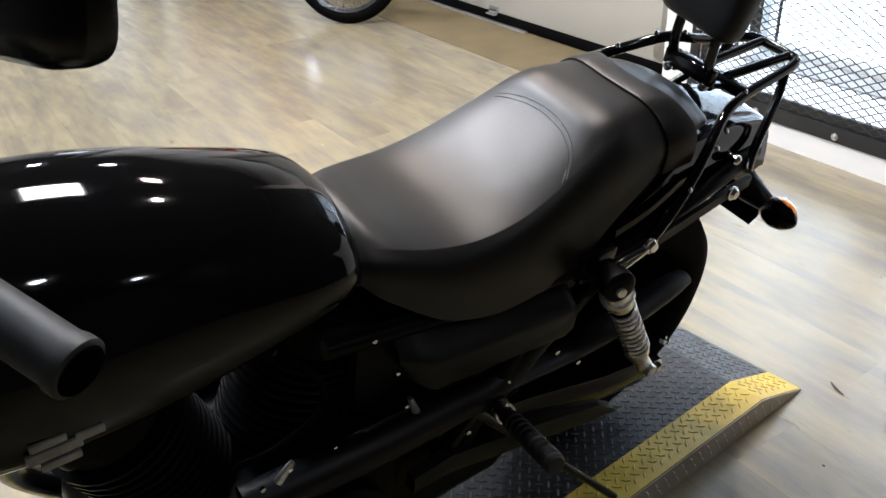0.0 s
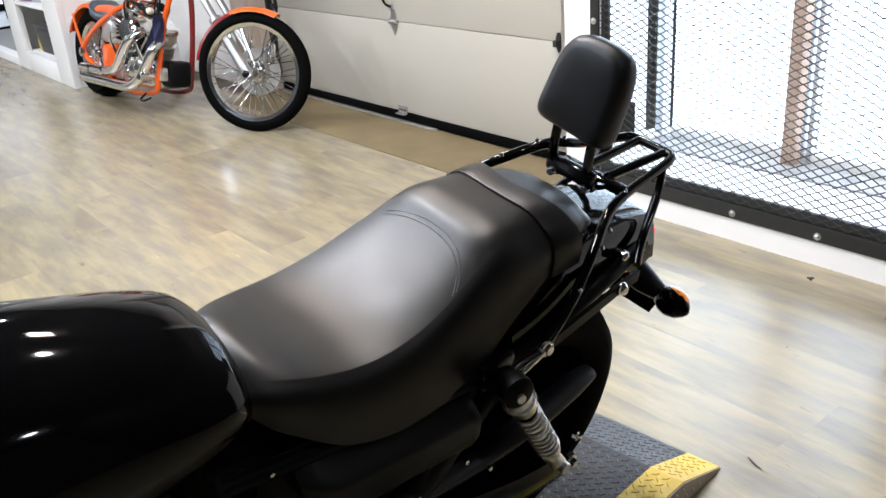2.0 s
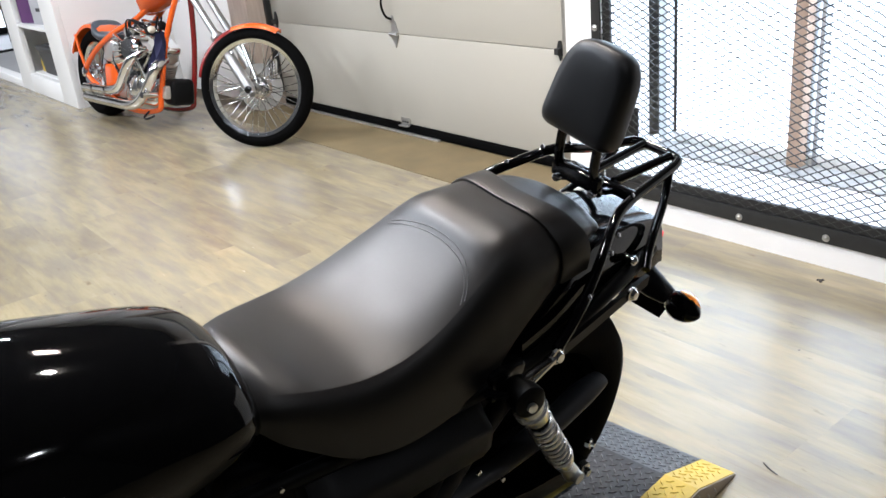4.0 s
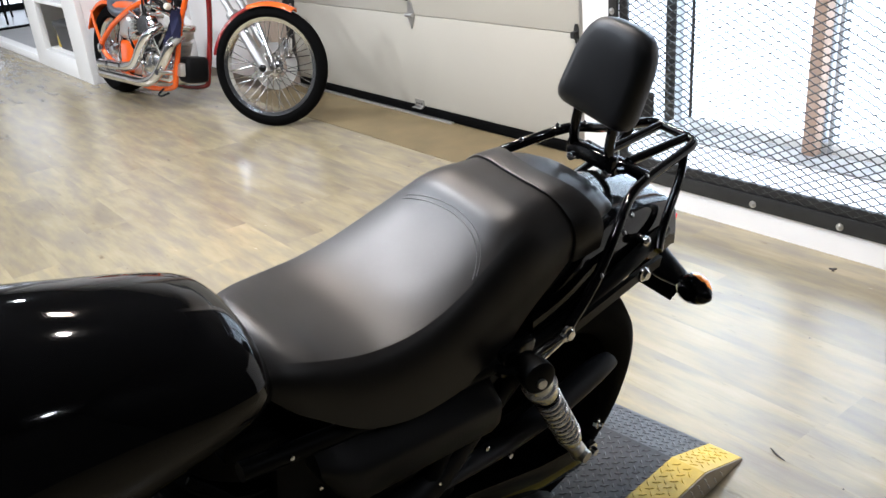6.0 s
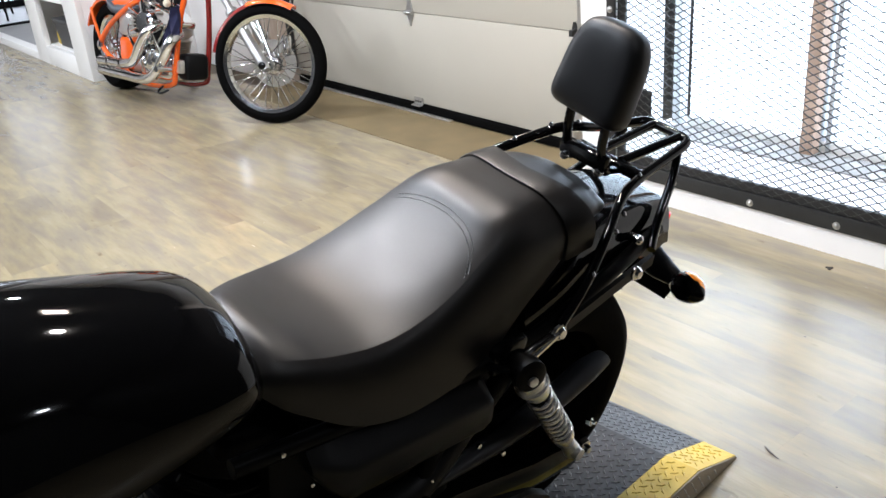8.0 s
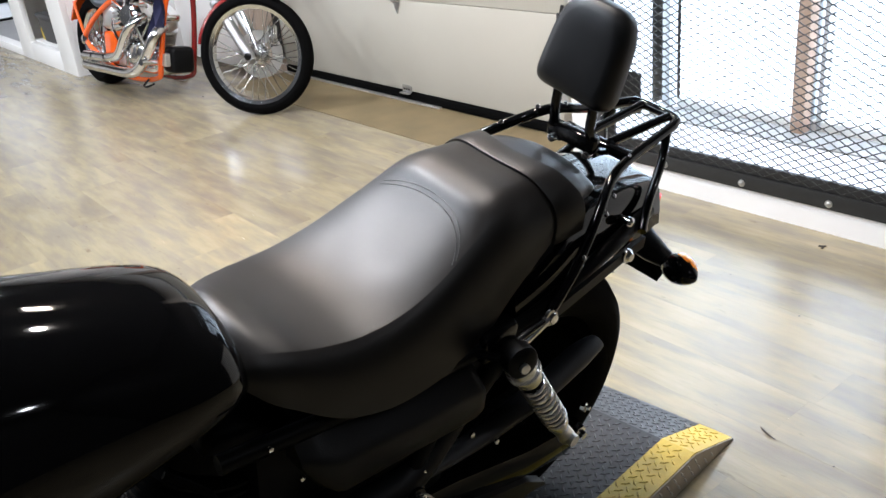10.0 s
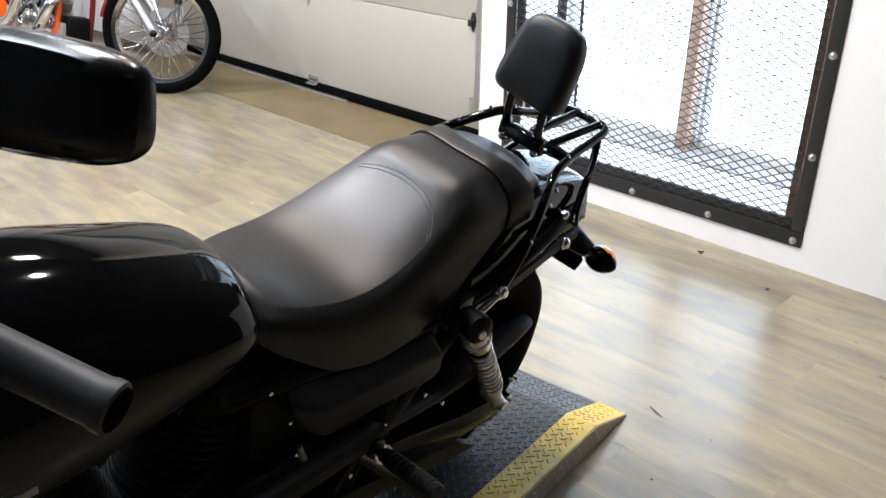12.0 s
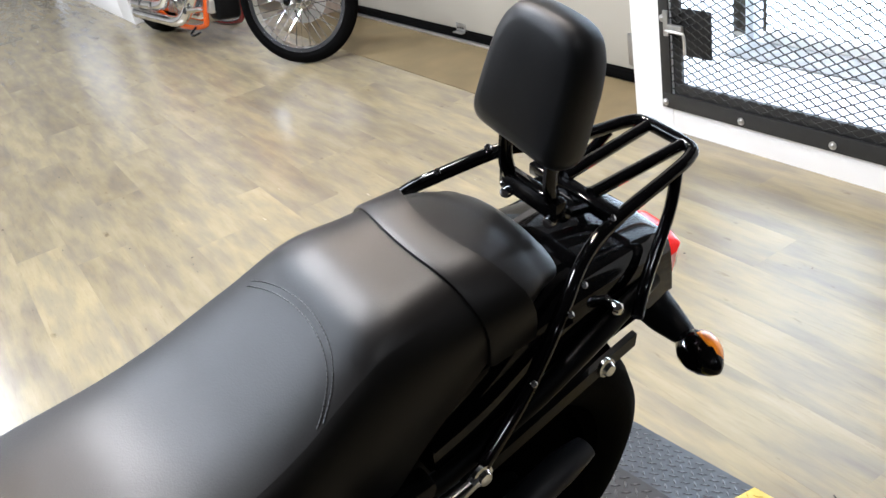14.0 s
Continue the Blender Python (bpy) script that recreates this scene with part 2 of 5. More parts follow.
wall("wall_beyond_upper", 1.5, 0.0, 1.35, 2.2, 0.2, CEILING, DARK_WALL, "unseen wall above the white wall, kept dark in the tank's reflections")
wall("wall_beyond_right", 2.2, 0.0, 0, 5.8, 0.2, CEILING, DARK_WALL, "unseen wall closing the room, kept dark in the tank's reflections")
wall("wall_window_jamb", 0.99, 0.2, 0, 1.19, 0.72, CEILING, WHITE_PAINT, "white painted jamb of the window recess")
wall("wall_window_sill", -0.56, 0.075, 0, 0.99, 0.72, 0.12, WHITE_PAINT, "white painted sill below the mesh window")
wall("wall_window_apron", -0.308, 0.0, 0, 0.99, 0.074, 0.12, WHITE_PAINT, "white painted wall below the mesh guard")
wall("wall_window_head", -0.308, 0.0, 2.30, 0.99, 0.62, CEILING, DARK_WALL, "unseen dark wall over the window")
wall("wall_door_return", -0.72, 0.33, 0, -0.601, 0.62, 2.3, WHITE_PAINT, "white painted return of the garage door opening")
wall("wall_door_head", -3.85, 0.20, 2.3, -0.497, 0.5, CEILING, WHITE_PAINT, "white painted wall over the garage door")
wall("wall_door_pillar", -3.85, 0.10, 0, -3.56, 0.5, 2.3, BROWN_POST, "brown timber pillar beside the garage door", 0.004)
wall("wall_behind_chopper", -5.1, 0.16, 0, -3.85, 0.36, CEILING, WHITE_PAINT, "white painted wall behind the orange chopper")
wall("wall_back", -14, -6.2, 0, 5.8, -6.0, CEILING, DARK_WALL, "unseen showroom wall, kept dark to hold down reflections")
wall("wall_right", 4.6, -6.0, 0, 4.8, 0.0, CEILING, DARK_WALL, "unseen showroom wall, kept dark to hold down reflections")
wall("wall_far_end", -11.6, -6.2, 0, -11.4, 6.2, CEILING, WHITE_PAINT, "plain white wall of the far room")
wall("wall_far_back", -14, 6, 0, -5.1, 6.2, CEILING, WHITE_PAINT, "plain white wall of the far room")
wall("wall_far_side", -5.3, 0.16, 0, -5.1, 6.2, CEILING, WHITE_PAINT, "plain white wall of the far room")
tagged(part("ceiling", box_bm(-14.2, -6.2, CEILING, 5.8, 6.2, CEILING + 0.15), CEILING_PAINT, smooth=False), "dark painted ceiling", "ceiling", kind="structure")
tagged(part("threshold", box_bm(-3.55, -0.18, -0.01, -0.50, 0.33, 0.003), CONCRETE, smooth=False), "stained brown concrete apron along the garage door", "threshold", kind="structure")

# ---- garage door ----
door = thing("garage_door", "cream sectional garage door with black bottom seal, closed", "garage door", kind="structure")
DZ = 0.06
for k in range(4):
    part("door_panel", box_bm(-3.53, 0.27, DZ + 0.0015, -0.73, 0.315, DZ + 0.5265, 0.0035), DOOR_PAINT, door)
    DZ += 0.528
part("bottom_seal", box_bm(-3.53, 0.258, 0.006, -0.73, 0.31, 0.058, 0.012), RUBBER, door, "black rubber bottom seal")
part("sill_strip", box_bm(-3.53, 0.235, 0.003, -1.75, 0.262, 0.014, 0.003), ALUMINIUM, door, "bright aluminium sill strip")
# side tracks
for x0 in (-3.555, -0.735):
    part("track", box_bm(x0, 0.225, 0.10, x0 + 0.028, 0.266, 2.2, 0.003), GALVANISED if x0 > -2 else FRAME_STEEL, door, "steel side track")
part("track_plate", box_bm(-0.80, 0.258, 0.085, -0.745, 0.268, 0.22, 0.002), GALVANISED, door, "galvanised track foot plate")


def hinge_plate(x, y, z):
    """A lozenge hinge over a panel joint."""
    b = bmesh.new()
    vs = [b.verts.new((x + dx, y, z + dz)) for dx, dz in ((0, -0.075), (0.03, -0.015), (0.03, 0.02), (0.012, 0.075), (-0.012, 0.075), (-0.03, 0.02), (-0.03, -0.015))]
    f = b.faces.new(vs)
    r = bmesh.ops.extrude_face_region(b, geom=[f])
    bmesh.ops.translate(b, verts=[v for v in r["geom"] if isinstance(v, bmesh.types.BMVert)], vec=(0, -0.006, 0))
    bmesh.ops.recalc_face_normals(b, faces=b.faces)
    return b


hinge = part("hinge", hinge_plate(-2.085, 0.27, 0.585), GALVANISED, door, "galvanised centre hinge", smooth=False)
part("knuckle", tube_bm([(-2.12, 0.255, 0.588), (-2.05, 0.255, 0.588)], 0.011, curved=False), GALVANISED, hinge)
part("hinge", join(moved(hinge_plate(0, 0, 0), Matrix.Translation((-0.79, 0.27, 0.585)) @ Matrix.Diagonal((0.6, 1, 0.62, 1))), box_bm(-0.80, 0.235, 0.57, -0.775, 0.264, 0.60, 0.003)), FRAME_STEEL, door, "galvanised edge hinge", smooth=False)
part("hinge", join(moved(hinge_plate(0, 0, 0), Matrix.Translation((-3.48, 0.27, 0.60)) @ Matrix.Diagonal((0.7, 1, 0.8, 1))), box_bm(-3.50, 0.235, 0.58, -3.47, 0.264, 0.61, 0.003)), FRAME_STEEL, door, "galvanised edge hinge", smooth=False)
handle = part("pull_handle", tube_bm([(-2.10, 0.266, 0.67), (-2.112, 0.235, 0.69), (-2.125, 0.222, 0.745), (-2.118, 0.226, 0.80), (-2.10, 0.24, 0.845), (-2.095, 0.266, 0.86)], 0.007), SATIN_BLACK, door, "black pull handle")
part("handle_foot", box_bm(-2.112, 0.262, 0.852, -2.078, 0.2695, 0.895, 0.004), GALVANISED, handle)
part("handle_foot", box_bm(-2.112, 0.262, 0.652, -2.085, 0.2695, 0.69, 0.004), GALVANISED, handle)
bracket = part("lift_bracket", join(box_bm(-2.12, 0.262, 0.050, -2.035, 0.2695, 0.095, 0.002), box_bm(-2.12, 0.236, 0.048, -2.035, 0.262, 0.054, 0.002)), GALVANISED, door, "small galvanised lift bracket")
for k in range(3):
    part("slot", box_bm(-2.108 + k * 0.024, 0.2605, 0.068, -2.094 + k * 0.024, 0.2625, 0.078), FRAME_STEEL, bracket, smooth=False)
part("catch_plate", box_bm(-1.02, 0.262, 0.93, -0.80, 0.2695, 0.985, 0.003), GALVANISED, door, "galvanised lock plate")

# ---- window recess: glazing, mullion, sill strip ----
win = thing("window_1", "tall grey-framed window behind the mesh guard", "window", kind="structure")
for x0, x1 in ((-0.508, -0.466), (0.226, 0.244), (0.264, 0.284), (0.935, 0.99)):
    part("frame_post", box_bm(x0, 0.625, 0.122, x1, 0.685, 2.298, 0.004), GREY_ALU, win, "grey aluminium post")
part("frame_rail", box_bm(-0.424, 0.63, 0.122, 0.935, 0.68, 0.165, 0.003), WHITE_PAINT, win, "white aluminium bottom rail")
part("frame_rail", box_bm(-0.424, 0.63, 2.25, 0.935, 0.68, 2.298, 0.003), WHITE_PAINT, win)
for x0, x1 in ((-0.424, 0.226), (0.284, 0.935)):
    p = part("pane", box_bm(x0, 0.652, 0.165, x1, 0.658, 2.25), GLASS, win, smooth=False)
    p.visible_shadow = False
part("timber_post", box_bm(0.194, 0.55, 0.122, 0.250, 0.610, 2.298, 0.004), TAN_WOOD, win, "tan timber post")
part("sill_strip", box_bm(-0.46, 0.44, 0.1215, 0.985, 0.615, 0.128, 0.002), GREY_STRIP, win, "rough grey cement strip")

# ---- mesh guard ----
guard = thing("mesh_window_guard", "dark steel window guard of expanded metal mesh, bolted to the wall", "window guard")
GX0, GX1, GZ0, GZ1 = -0.352, 1.030, 0.090, 2.24
BAR = 0.056
part("frame_bar", box_bm(GX0, -0.008, GZ0, GX1, 0.0, GZ0 + BAR, 0.0015), FRAME_STEEL, guard, "dark steel bottom bar")
part("frame_bar", box_bm(GX0, -0.008, GZ1 - BAR, GX1, 0.0, GZ1, 0.0015), FRAME_STEEL, guard)
part("frame_bar", box_bm(GX0, -0.008, GZ0 + BAR, GX0 + BAR * 0.8, 0.0, GZ1 - BAR, 0.0015), FRAME_STEEL, guard)
RUSTY = material("rust_stained_steel", (0.075, 0.05, 0.035), 0.6, 0.3, spread=0.6, scale=16, bump=0.2)
part("frame_bar", box_bm(GX1 - BAR * 0.8, -0.008, GZ0 + BAR, GX1, 0.0, GZ1 - BAR, 0.0015), FRAME_STEEL, guard)
part("inner_angle", box_bm(GX1 - 0.080, 0.007, GZ0 + 0.03, GX1 - 0.046, 0.03, 0.36, 0.002), RUSTY, guard, "rust-stained lower inner angle")
part("inner_angle", box_bm(GX1 - 0.080, 0.007, 0.362, GX1 - 0.054, 0.03, GZ1 - BAR, 0.002), RUSTY, guard, "rust-stained inner angle")
part("inner_angle", box_bm(GX0 + 0.045, 0.007, GZ0 + 0.03, GX0 + 0.084, 0.02, GZ1 - BAR, 0.002), FRAME_STEEL, guard)
part("inner_angle", box_bm(GX0 + 0.05, 0.004, GZ0 + 0.045, GX1 - 0.05, 0.02, GZ0 + BAR + 0.038, 0.002), FRAME_STEEL, guard)


def expanded_mesh(x0, x1, z0, z1, y, wide, high, strand):
    """Rows of zigzag strands that touch at their peaks."""
    b = bmesh.new()
    n = int((x1 - x0) / (wide / 2))
    rows = int((z1 - z0) / (high / 2))
    h = strand / 2
    for r in range(rows):
        zc = z0 + (r + 0.5) * high / 2
        flip = 1 if r % 2 else -1
        ring = []
        for i in range(n + 1):
            x = x0 + i * wide / 2
            zz = zc + flip * (high / 4) * (1 if i % 2 else -1)
            yy = y + 0.0025 * (1 if i % 2 else -1) * flip
            ring.append([b.verts.new((x, yy - h * 0.8, zz - h)), b.verts.new((x, yy + h * 0.8, zz - h)), b.verts.new((x, yy + h * 0.8, zz + h)), b.verts.new((x, yy - h * 0.8, zz + h))])
        for a, c in zip(ring, ring[1:]):
            for k in range(4):
                b.faces.new((a[k], a[(k + 1) % 4], c[(k + 1) % 4], c[k]))
    bmesh.ops.recalc_face_normals(b, faces=b.faces)
    return b


tagged(part("mesh", expanded_mesh(GX0 + 0.045, GX1 - 0.045, GZ0 + 0.03, GZ1 - 0.03, -0.012 + 0.016, 0.058, 0.0285, 0.0041), MESH_STEEL, guard, "expanded steel mesh of flat diamonds", smooth=False), kind="stuff")
BOLT_X = [-0.335, 0.0, 0.341, 0.673, 1.0]
bolt_spots = [(x, 0.111) for x in BOLT_X] + [(x, z) for x in (-0.333, 1.008) for z in (0.42, 0.76, 1.1, 1.5, 1.9)]
first = None
for x, z in bolt_spots:
    bm = lathe_bm([(0, 0.0135), (0.0025, 0.0135), (0.003, 0.010), (0.006, 0.0085), (0.0085, 0.005), (0.0095, 0.0)], (0, 0, 0), (0, -1, 0), 14) if first is None else None
    if first is None:
        first = part("bolt", bm, GALVANISED, guard, "zinc carriage bolt")
        first.location = (x, -0.008, z)
    else:
        o = first.copy()
        scene.collection.objects.link(o)
        o.location = (x, -0.008, z)
part("lock_plate", box_bm(-0.285, 0.012, 0.29, -0.137, 0.017, 0.455, 0.001), FRAME_STEEL, guard, "dark perforated lock plate")
latch = part("latch", join(box_bm(-0.302, -0.022, 0.375, -0.235, -0.009, 0.405, 0.003), box_bm(-0.325, -0.016, 0.36, -0.302, -0.0085, 0.45, 0.002)), GALVANISED, guard, "zinc hasp latch")
part("latch_bar", tube_bm([(-0.30, -0.03, 0.385), (-0.24, -0.03, 0.384), (-0.218, -0.03, 0.376), (-0.216, -0.03, 0.31)], 0.0055), ALUMINIUM, latch, "bent zinc bar")

# ---- built-in shelf and far room ----
shelf = thing("built_in_shelf", "white built-in shelf with a bin and boxes, half full", "shelf", kind="structure")
SX0, SX1, SY = -6.72, -5.10, -0.74
part("stile", box_bm(-5.47, SY, 0, SX1, SY + 0.05, CEILING, 0.003), WHITE_PAINT, shelf)
part("stile", box_bm(SX0, SY, 0, -6.36, SY + 0.05, CEILING, 0.003), WHITE_PAINT, shelf)
part("plinth", box_bm(-6.36, SY, 0, -5.47, SY + 0.05, 0.165, 0.003), WHITE_PAINT, shelf)
part("side_panel", box_bm(SX1 - 0.05, SY + 0.05, 0, SX1, 0.16, CEILING, 0.003), WHITE_PAINT, shelf)
part("side_panel", box_bm(SX0, SY + 0.05, 0, SX0 + 0.04, -0.1, CEILING, 0.003), WHITE_PAINT, shelf)
part("back_panel", box_bm(SX0 + 0.04, -0.25, 0, SX1 - 0.05, -0.21, CEILING), WHITE_PAINT, shelf, smooth=False)
for z in (0.145, 0.575, 0.955, 1.36, 1.78):
    part("shelf_board", box_bm(-6.40, SY + 0.01 if z > 0.3 else SY + 0.051, z, -5.44, -0.25, z + 0.03, 0.003), WHITE_PAINT, shelf)
bin_ = thing("storage_bin", "dark grey lidded plastic bin standing on the lowest shelf", "storage bin", pose(-5.90, -0.53, 0.176) @ Matrix.Diagonal((1.35, 1, 0.95, 1)))
part("bin_body", loft_bm([[(-0.2 * k, -0.14 * k, z), (0.2 * k, -0.14 * k, z), (0.2 * k, 0.14 * k, z), (-0.2 * k, 0.14 * k, z)] for k, z in ((0.88, 0), (0.97, 0.2), (1.0, 0.21))]), CRATE, bin_, smooth=False)
part("bin_lid", box_bm(-0.215, -0.15, 0.21, 0.215, 0.15, 0.255, 0.015), CRATE, bin_)
part("handle", box_bm(-0.1, -0.12, 0.255, 0.1, 0.1, 0.275, 0.008), CRATE, bin_)
tagged(part("yellow_box", box_bm(-6.28, -0.64, 0.176, -6.20, -0.45, 0.28, 0.004), YELLOW), "small yellow box beside the grey bin", "box")
pb = thing("printed_box", "printed purple and grey carton on the middle shelf", "carton", pose(-5.93, -0.53, 0.606, 0, 0, 8) @ Matrix.Diagonal((1.3, 1, 0.9, 1)))
part("carton", box_bm(-0.27, -0.13, 0, 0.22, 0.13, 0.27, 0.003), BOX_GREY, pb)
part("label", box_bm(-0.272, -0.1335, 0.01, -0.08, -0.1305, 0.25), PURPLE, pb, "dark purple print", smooth=False)
part("label_bar", box_bm(0.0, -0.1335, 0.12, 0.19, -0.1305, 0.15), CRATE, pb, "dark bar of print", smooth=False)
tagged(part("cardboard_box", box_bm(-6.05, -0.62, 0.986, -5.72, -0.42, 1.19, 0.004), CARDBOARD), "brown cardboard box on the upper shelf", "carton")
tagged(part("kerb", box_bm(-10.5, -0.74, 0, -6.72, -0.64, 0.075, 0.006), WHITE_PAINT), "white painted kerb of the far room", "kerb", kind="structure")
tagged(part("floor_far", box_bm(-14, -0.64, -0.006, -6.74, 5.9, 0.06), GREY_FLOOR, smooth=False), "grey concrete floor of the far room", "floor", kind="structure")
tagged(part("floor_far_pale", box_bm(-14, -0.64, 0.061, -9.4, 5.9, 0.066), PALE_FLOOR, smooth=False), "pale glossy floor of the far room", "floor", kind="structure")
tagged(part("floor_strip", box_bm(-9.4, -0.64, 0.061, -9.25, 5.9, 0.075, 0.004), RUBBER), "black rubber floor strip", "floor strip", kind="structure")
fw = thing("window_2", "bright glazed door of the far room", "window", kind="structure")
part("pane", box_bm(-11.38, -0.40, 0.16, -11.36, 0.26, 2.2), glow("bright_daylight", (0.95, 0.97, 1.0), 3.0), fw, "white daylight behind glass", smooth=False)
for y0, y1, z0, z1 in ((-0.50, -0.40, 0.07, 2.3), (0.26, 0.34, 0.07, 2.3), (-0.40, 0.26, 0.07, 0.16), (-0.40, 0.26, 2.2, 2.3)):
    part("window_frame", box_bm(-11.39, y0, z0, -11.30, y1, z1, 0.005), MATT_BLACK, fw)


def stacking_chair(m):
    c = thing("stacking_chair", "dark stacking chair with brown seat in a stack", "chair", m, "stacked chairs")
    leg = None
    for sx in (-0.22, 0.22):
        for sy in (-0.22, 0.22):
            part("leg", tube_bm([(sx, sy, 0), (sx * 0.9, sy * 0.9, 0.45)], 0.014, 8, curved=False), SATIN_BLACK, c)
    part("seat", box_bm(-0.22, -0.22, 0.43, 0.22, 0.22, 0.48, 0.02), BROWN_VINYL, c)
    part("back_frame", tube_bm([(-0.2, 0.2, 0.45), (-0.2, 0.26, 0.85), (0, 0.27, 0.9), (0.2, 0.26, 0.85), (0.2, 0.2, 0.45)], 0.014, 8), SATIN_BLACK, c)
    part("backrest", box_bm(-0.18, 0.24, 0.6, 0.18, 0.275, 0.86, 0.012), MATT_BLACK, c)
    return c


for bx, by in ((-9.95, -0.16), (-10.65, -0.36)):
    base = stacking_chair(pose(bx, by, 0.067, 0, 0, 100))
    for k in range(1, 4):
        copy_thing(base, pose(bx + 0.03 * k, by - 0.01 * k, 0.067 + 0.11 * k, 0, 0, 100))

# ---- the platform ----
plat = thing("wheel_platform", "black diamond-plate motorcycle platform with worn yellow edges", "platform", pose(1.08, -1.157, 0, 0, 0, 5.8))
PW, PH, PK, PL = 0.52, 0.062, -0.165, -2.35
prof = [(0, 0.004), (PK, PH), (PL, PH), (PL, 0.0), (0, 0.0)]
part("deck", loft_bm([[(x, y, zz) for y, zz in prof] for x in (-PW + 0.001, -0.001)]), PLATE, plat, smooth=False)
for x0 in (-0.083, -PW):
    part("edge_band", loft_bm([[(x, y, zz + dz) for y, zz, dz in ((0, 0.004, 0.0015), (PK, PH, 0.0015), (PL, PH, 0.0015), (PL, PH, -0.002), (PK, PH, -0.002), (0, 0.002, 0))] for x in (x0, x0 + 0.083)]), YELLOW, plat, "worn yellow painted band", smooth=False)
part("side_plate", loft_bm([[(x, y, zz) for y, zz in ((0, 0.0), (0, 0.004), (PK, PH - 0.001), (PL, PH - 0.001), (PL, 0.0))] for x in (0.0003, 0.003)]), PLATE_SIDE, plat, "bare diamond-plate edge, brightened in place of side light", smooth=False)


def tread(b, m, length=0.0218, width=0.0060, height=0.0021):
    """One raised lozenge of the plate."""
    out = [b.verts.new(m @ Vector(p)) for p in ((-length / 2, 0, 0), (0, -width / 2, 0), (length / 2, 0, 0), (0, width / 2, 0))]
    top = [b.verts.new(m @ Vector(p)) for p in ((-length / 3, 0, height), (0, -width / 4, height), (length / 3, 0, height), (0, width / 4, height))]
    for k in range(4):
        b.faces.new((out[k], out[(k + 1) % 4], top[(k + 1) % 4], top[k]))
    b.faces.new(top)


slope = math.atan2(PH - 0.004, -PK)
treads = {"deck": bmesh.new(), "band": bmesh.new(), "side": bmesh.new()}
P = 0.0188
for i in range(-60, 60):
    for j in range(-60, 60):
        x, y = -0.26 + (i - j) * P * 0.7071, -0.70 + (i + j) * P * 0.7071
        if not (-PW + 0.012 < x < -0.012 and -1.6 < y < -0.012) or abs(y - PK) < 0.008:
            continue
        on_band = x > -0.083 or x < -PW + 0.083
        z = (PH if y < PK else 0.004 + (PH - 0.004) * y / PK) + (0.0015 if on_band else 0.0)
        m = Matrix.Translation((x, y, z)) @ Matrix.Rotation(-slope if y > PK else 0.0, 4, "X") @ Matrix.Rotation(radians(45 if (i + j) % 2 else -45), 4, "Z")
        tread(treads["band" if on_band else "deck"], m)
for j in range(int(1.5 / 0.028)):
    for k in range(2):
        y, z = -0.04 - j * 0.028 - k * 0.014, 0.018 + 0.024 * k
        if z + 0.012 < (PH if y < PK else 0.004 + (PH - 0.004) * y / PK):
            tread(treads["side"], Matrix.Translation((0.003, y, z)) @ Matrix.Rotation(radians(90), 4, "Y") @ Matrix.Rotation(radians(35), 4, "Z"), 0.032, 0.0075, 0.0016)
# Lighter than the plate in place of light caught on the raised treads.
TREAD_LIT = material("lightened_tread", (0.16, 0.16, 0.165), 0.32, 0.6, spread=0.3, scale=40)
for key, mat, lab in (("deck", TREAD_LIT, "raised treads, lightened in place of caught light"), ("band", YELLOW, "yellow raised treads"), ("side", GALVANISED, "bright raised treads")):
    tagged(part("treads", treads[key], mat, plat, lab, smooth=False), kind="stuff")

# ---- the motorcycle: x to its left, y to its rear, z up, leaning on its side stand ----
bike = thing("motorcycle", "black motorcycle with leather seat and rack, leaning on its stand", "motorcycle", pose(0.8777, -1.8754, 0.0563, 0, 14, 3.5))


def seat_section(u, h, b, e, bs, k, crown, n=16):
    """Half section from the top's middle over the crease to the skirt's hem, mirrored."""
    pts = []
    for i in range(n + 1):
        s = b * math.sin(math.pi / 2 * i / n)
        pts.append((s, e + (h - e) * max(0.0, 1 - (s / b) ** crown)))
    for i in range(1, 9):
        t = i / 8
        pts.append((b + (bs - b) * t + 0.012 * math.sin(math.pi * t ** 0.7), e + (k - e) * t))
    far = float(np.interp(u, (-0.446, -0.40, -0.35, -0.30, -0.22, -0.12, -0.05), (0.62, 0.74, 0.85, 0.91, 0.96, 1.0, 1.0)))  # the far side is drawn in at the nose
    return [(s, u, w) for s, w in pts] + [(0, u, k - 0.004)] + [(-s * far, u, w) for s, w in pts[:0:-1]]


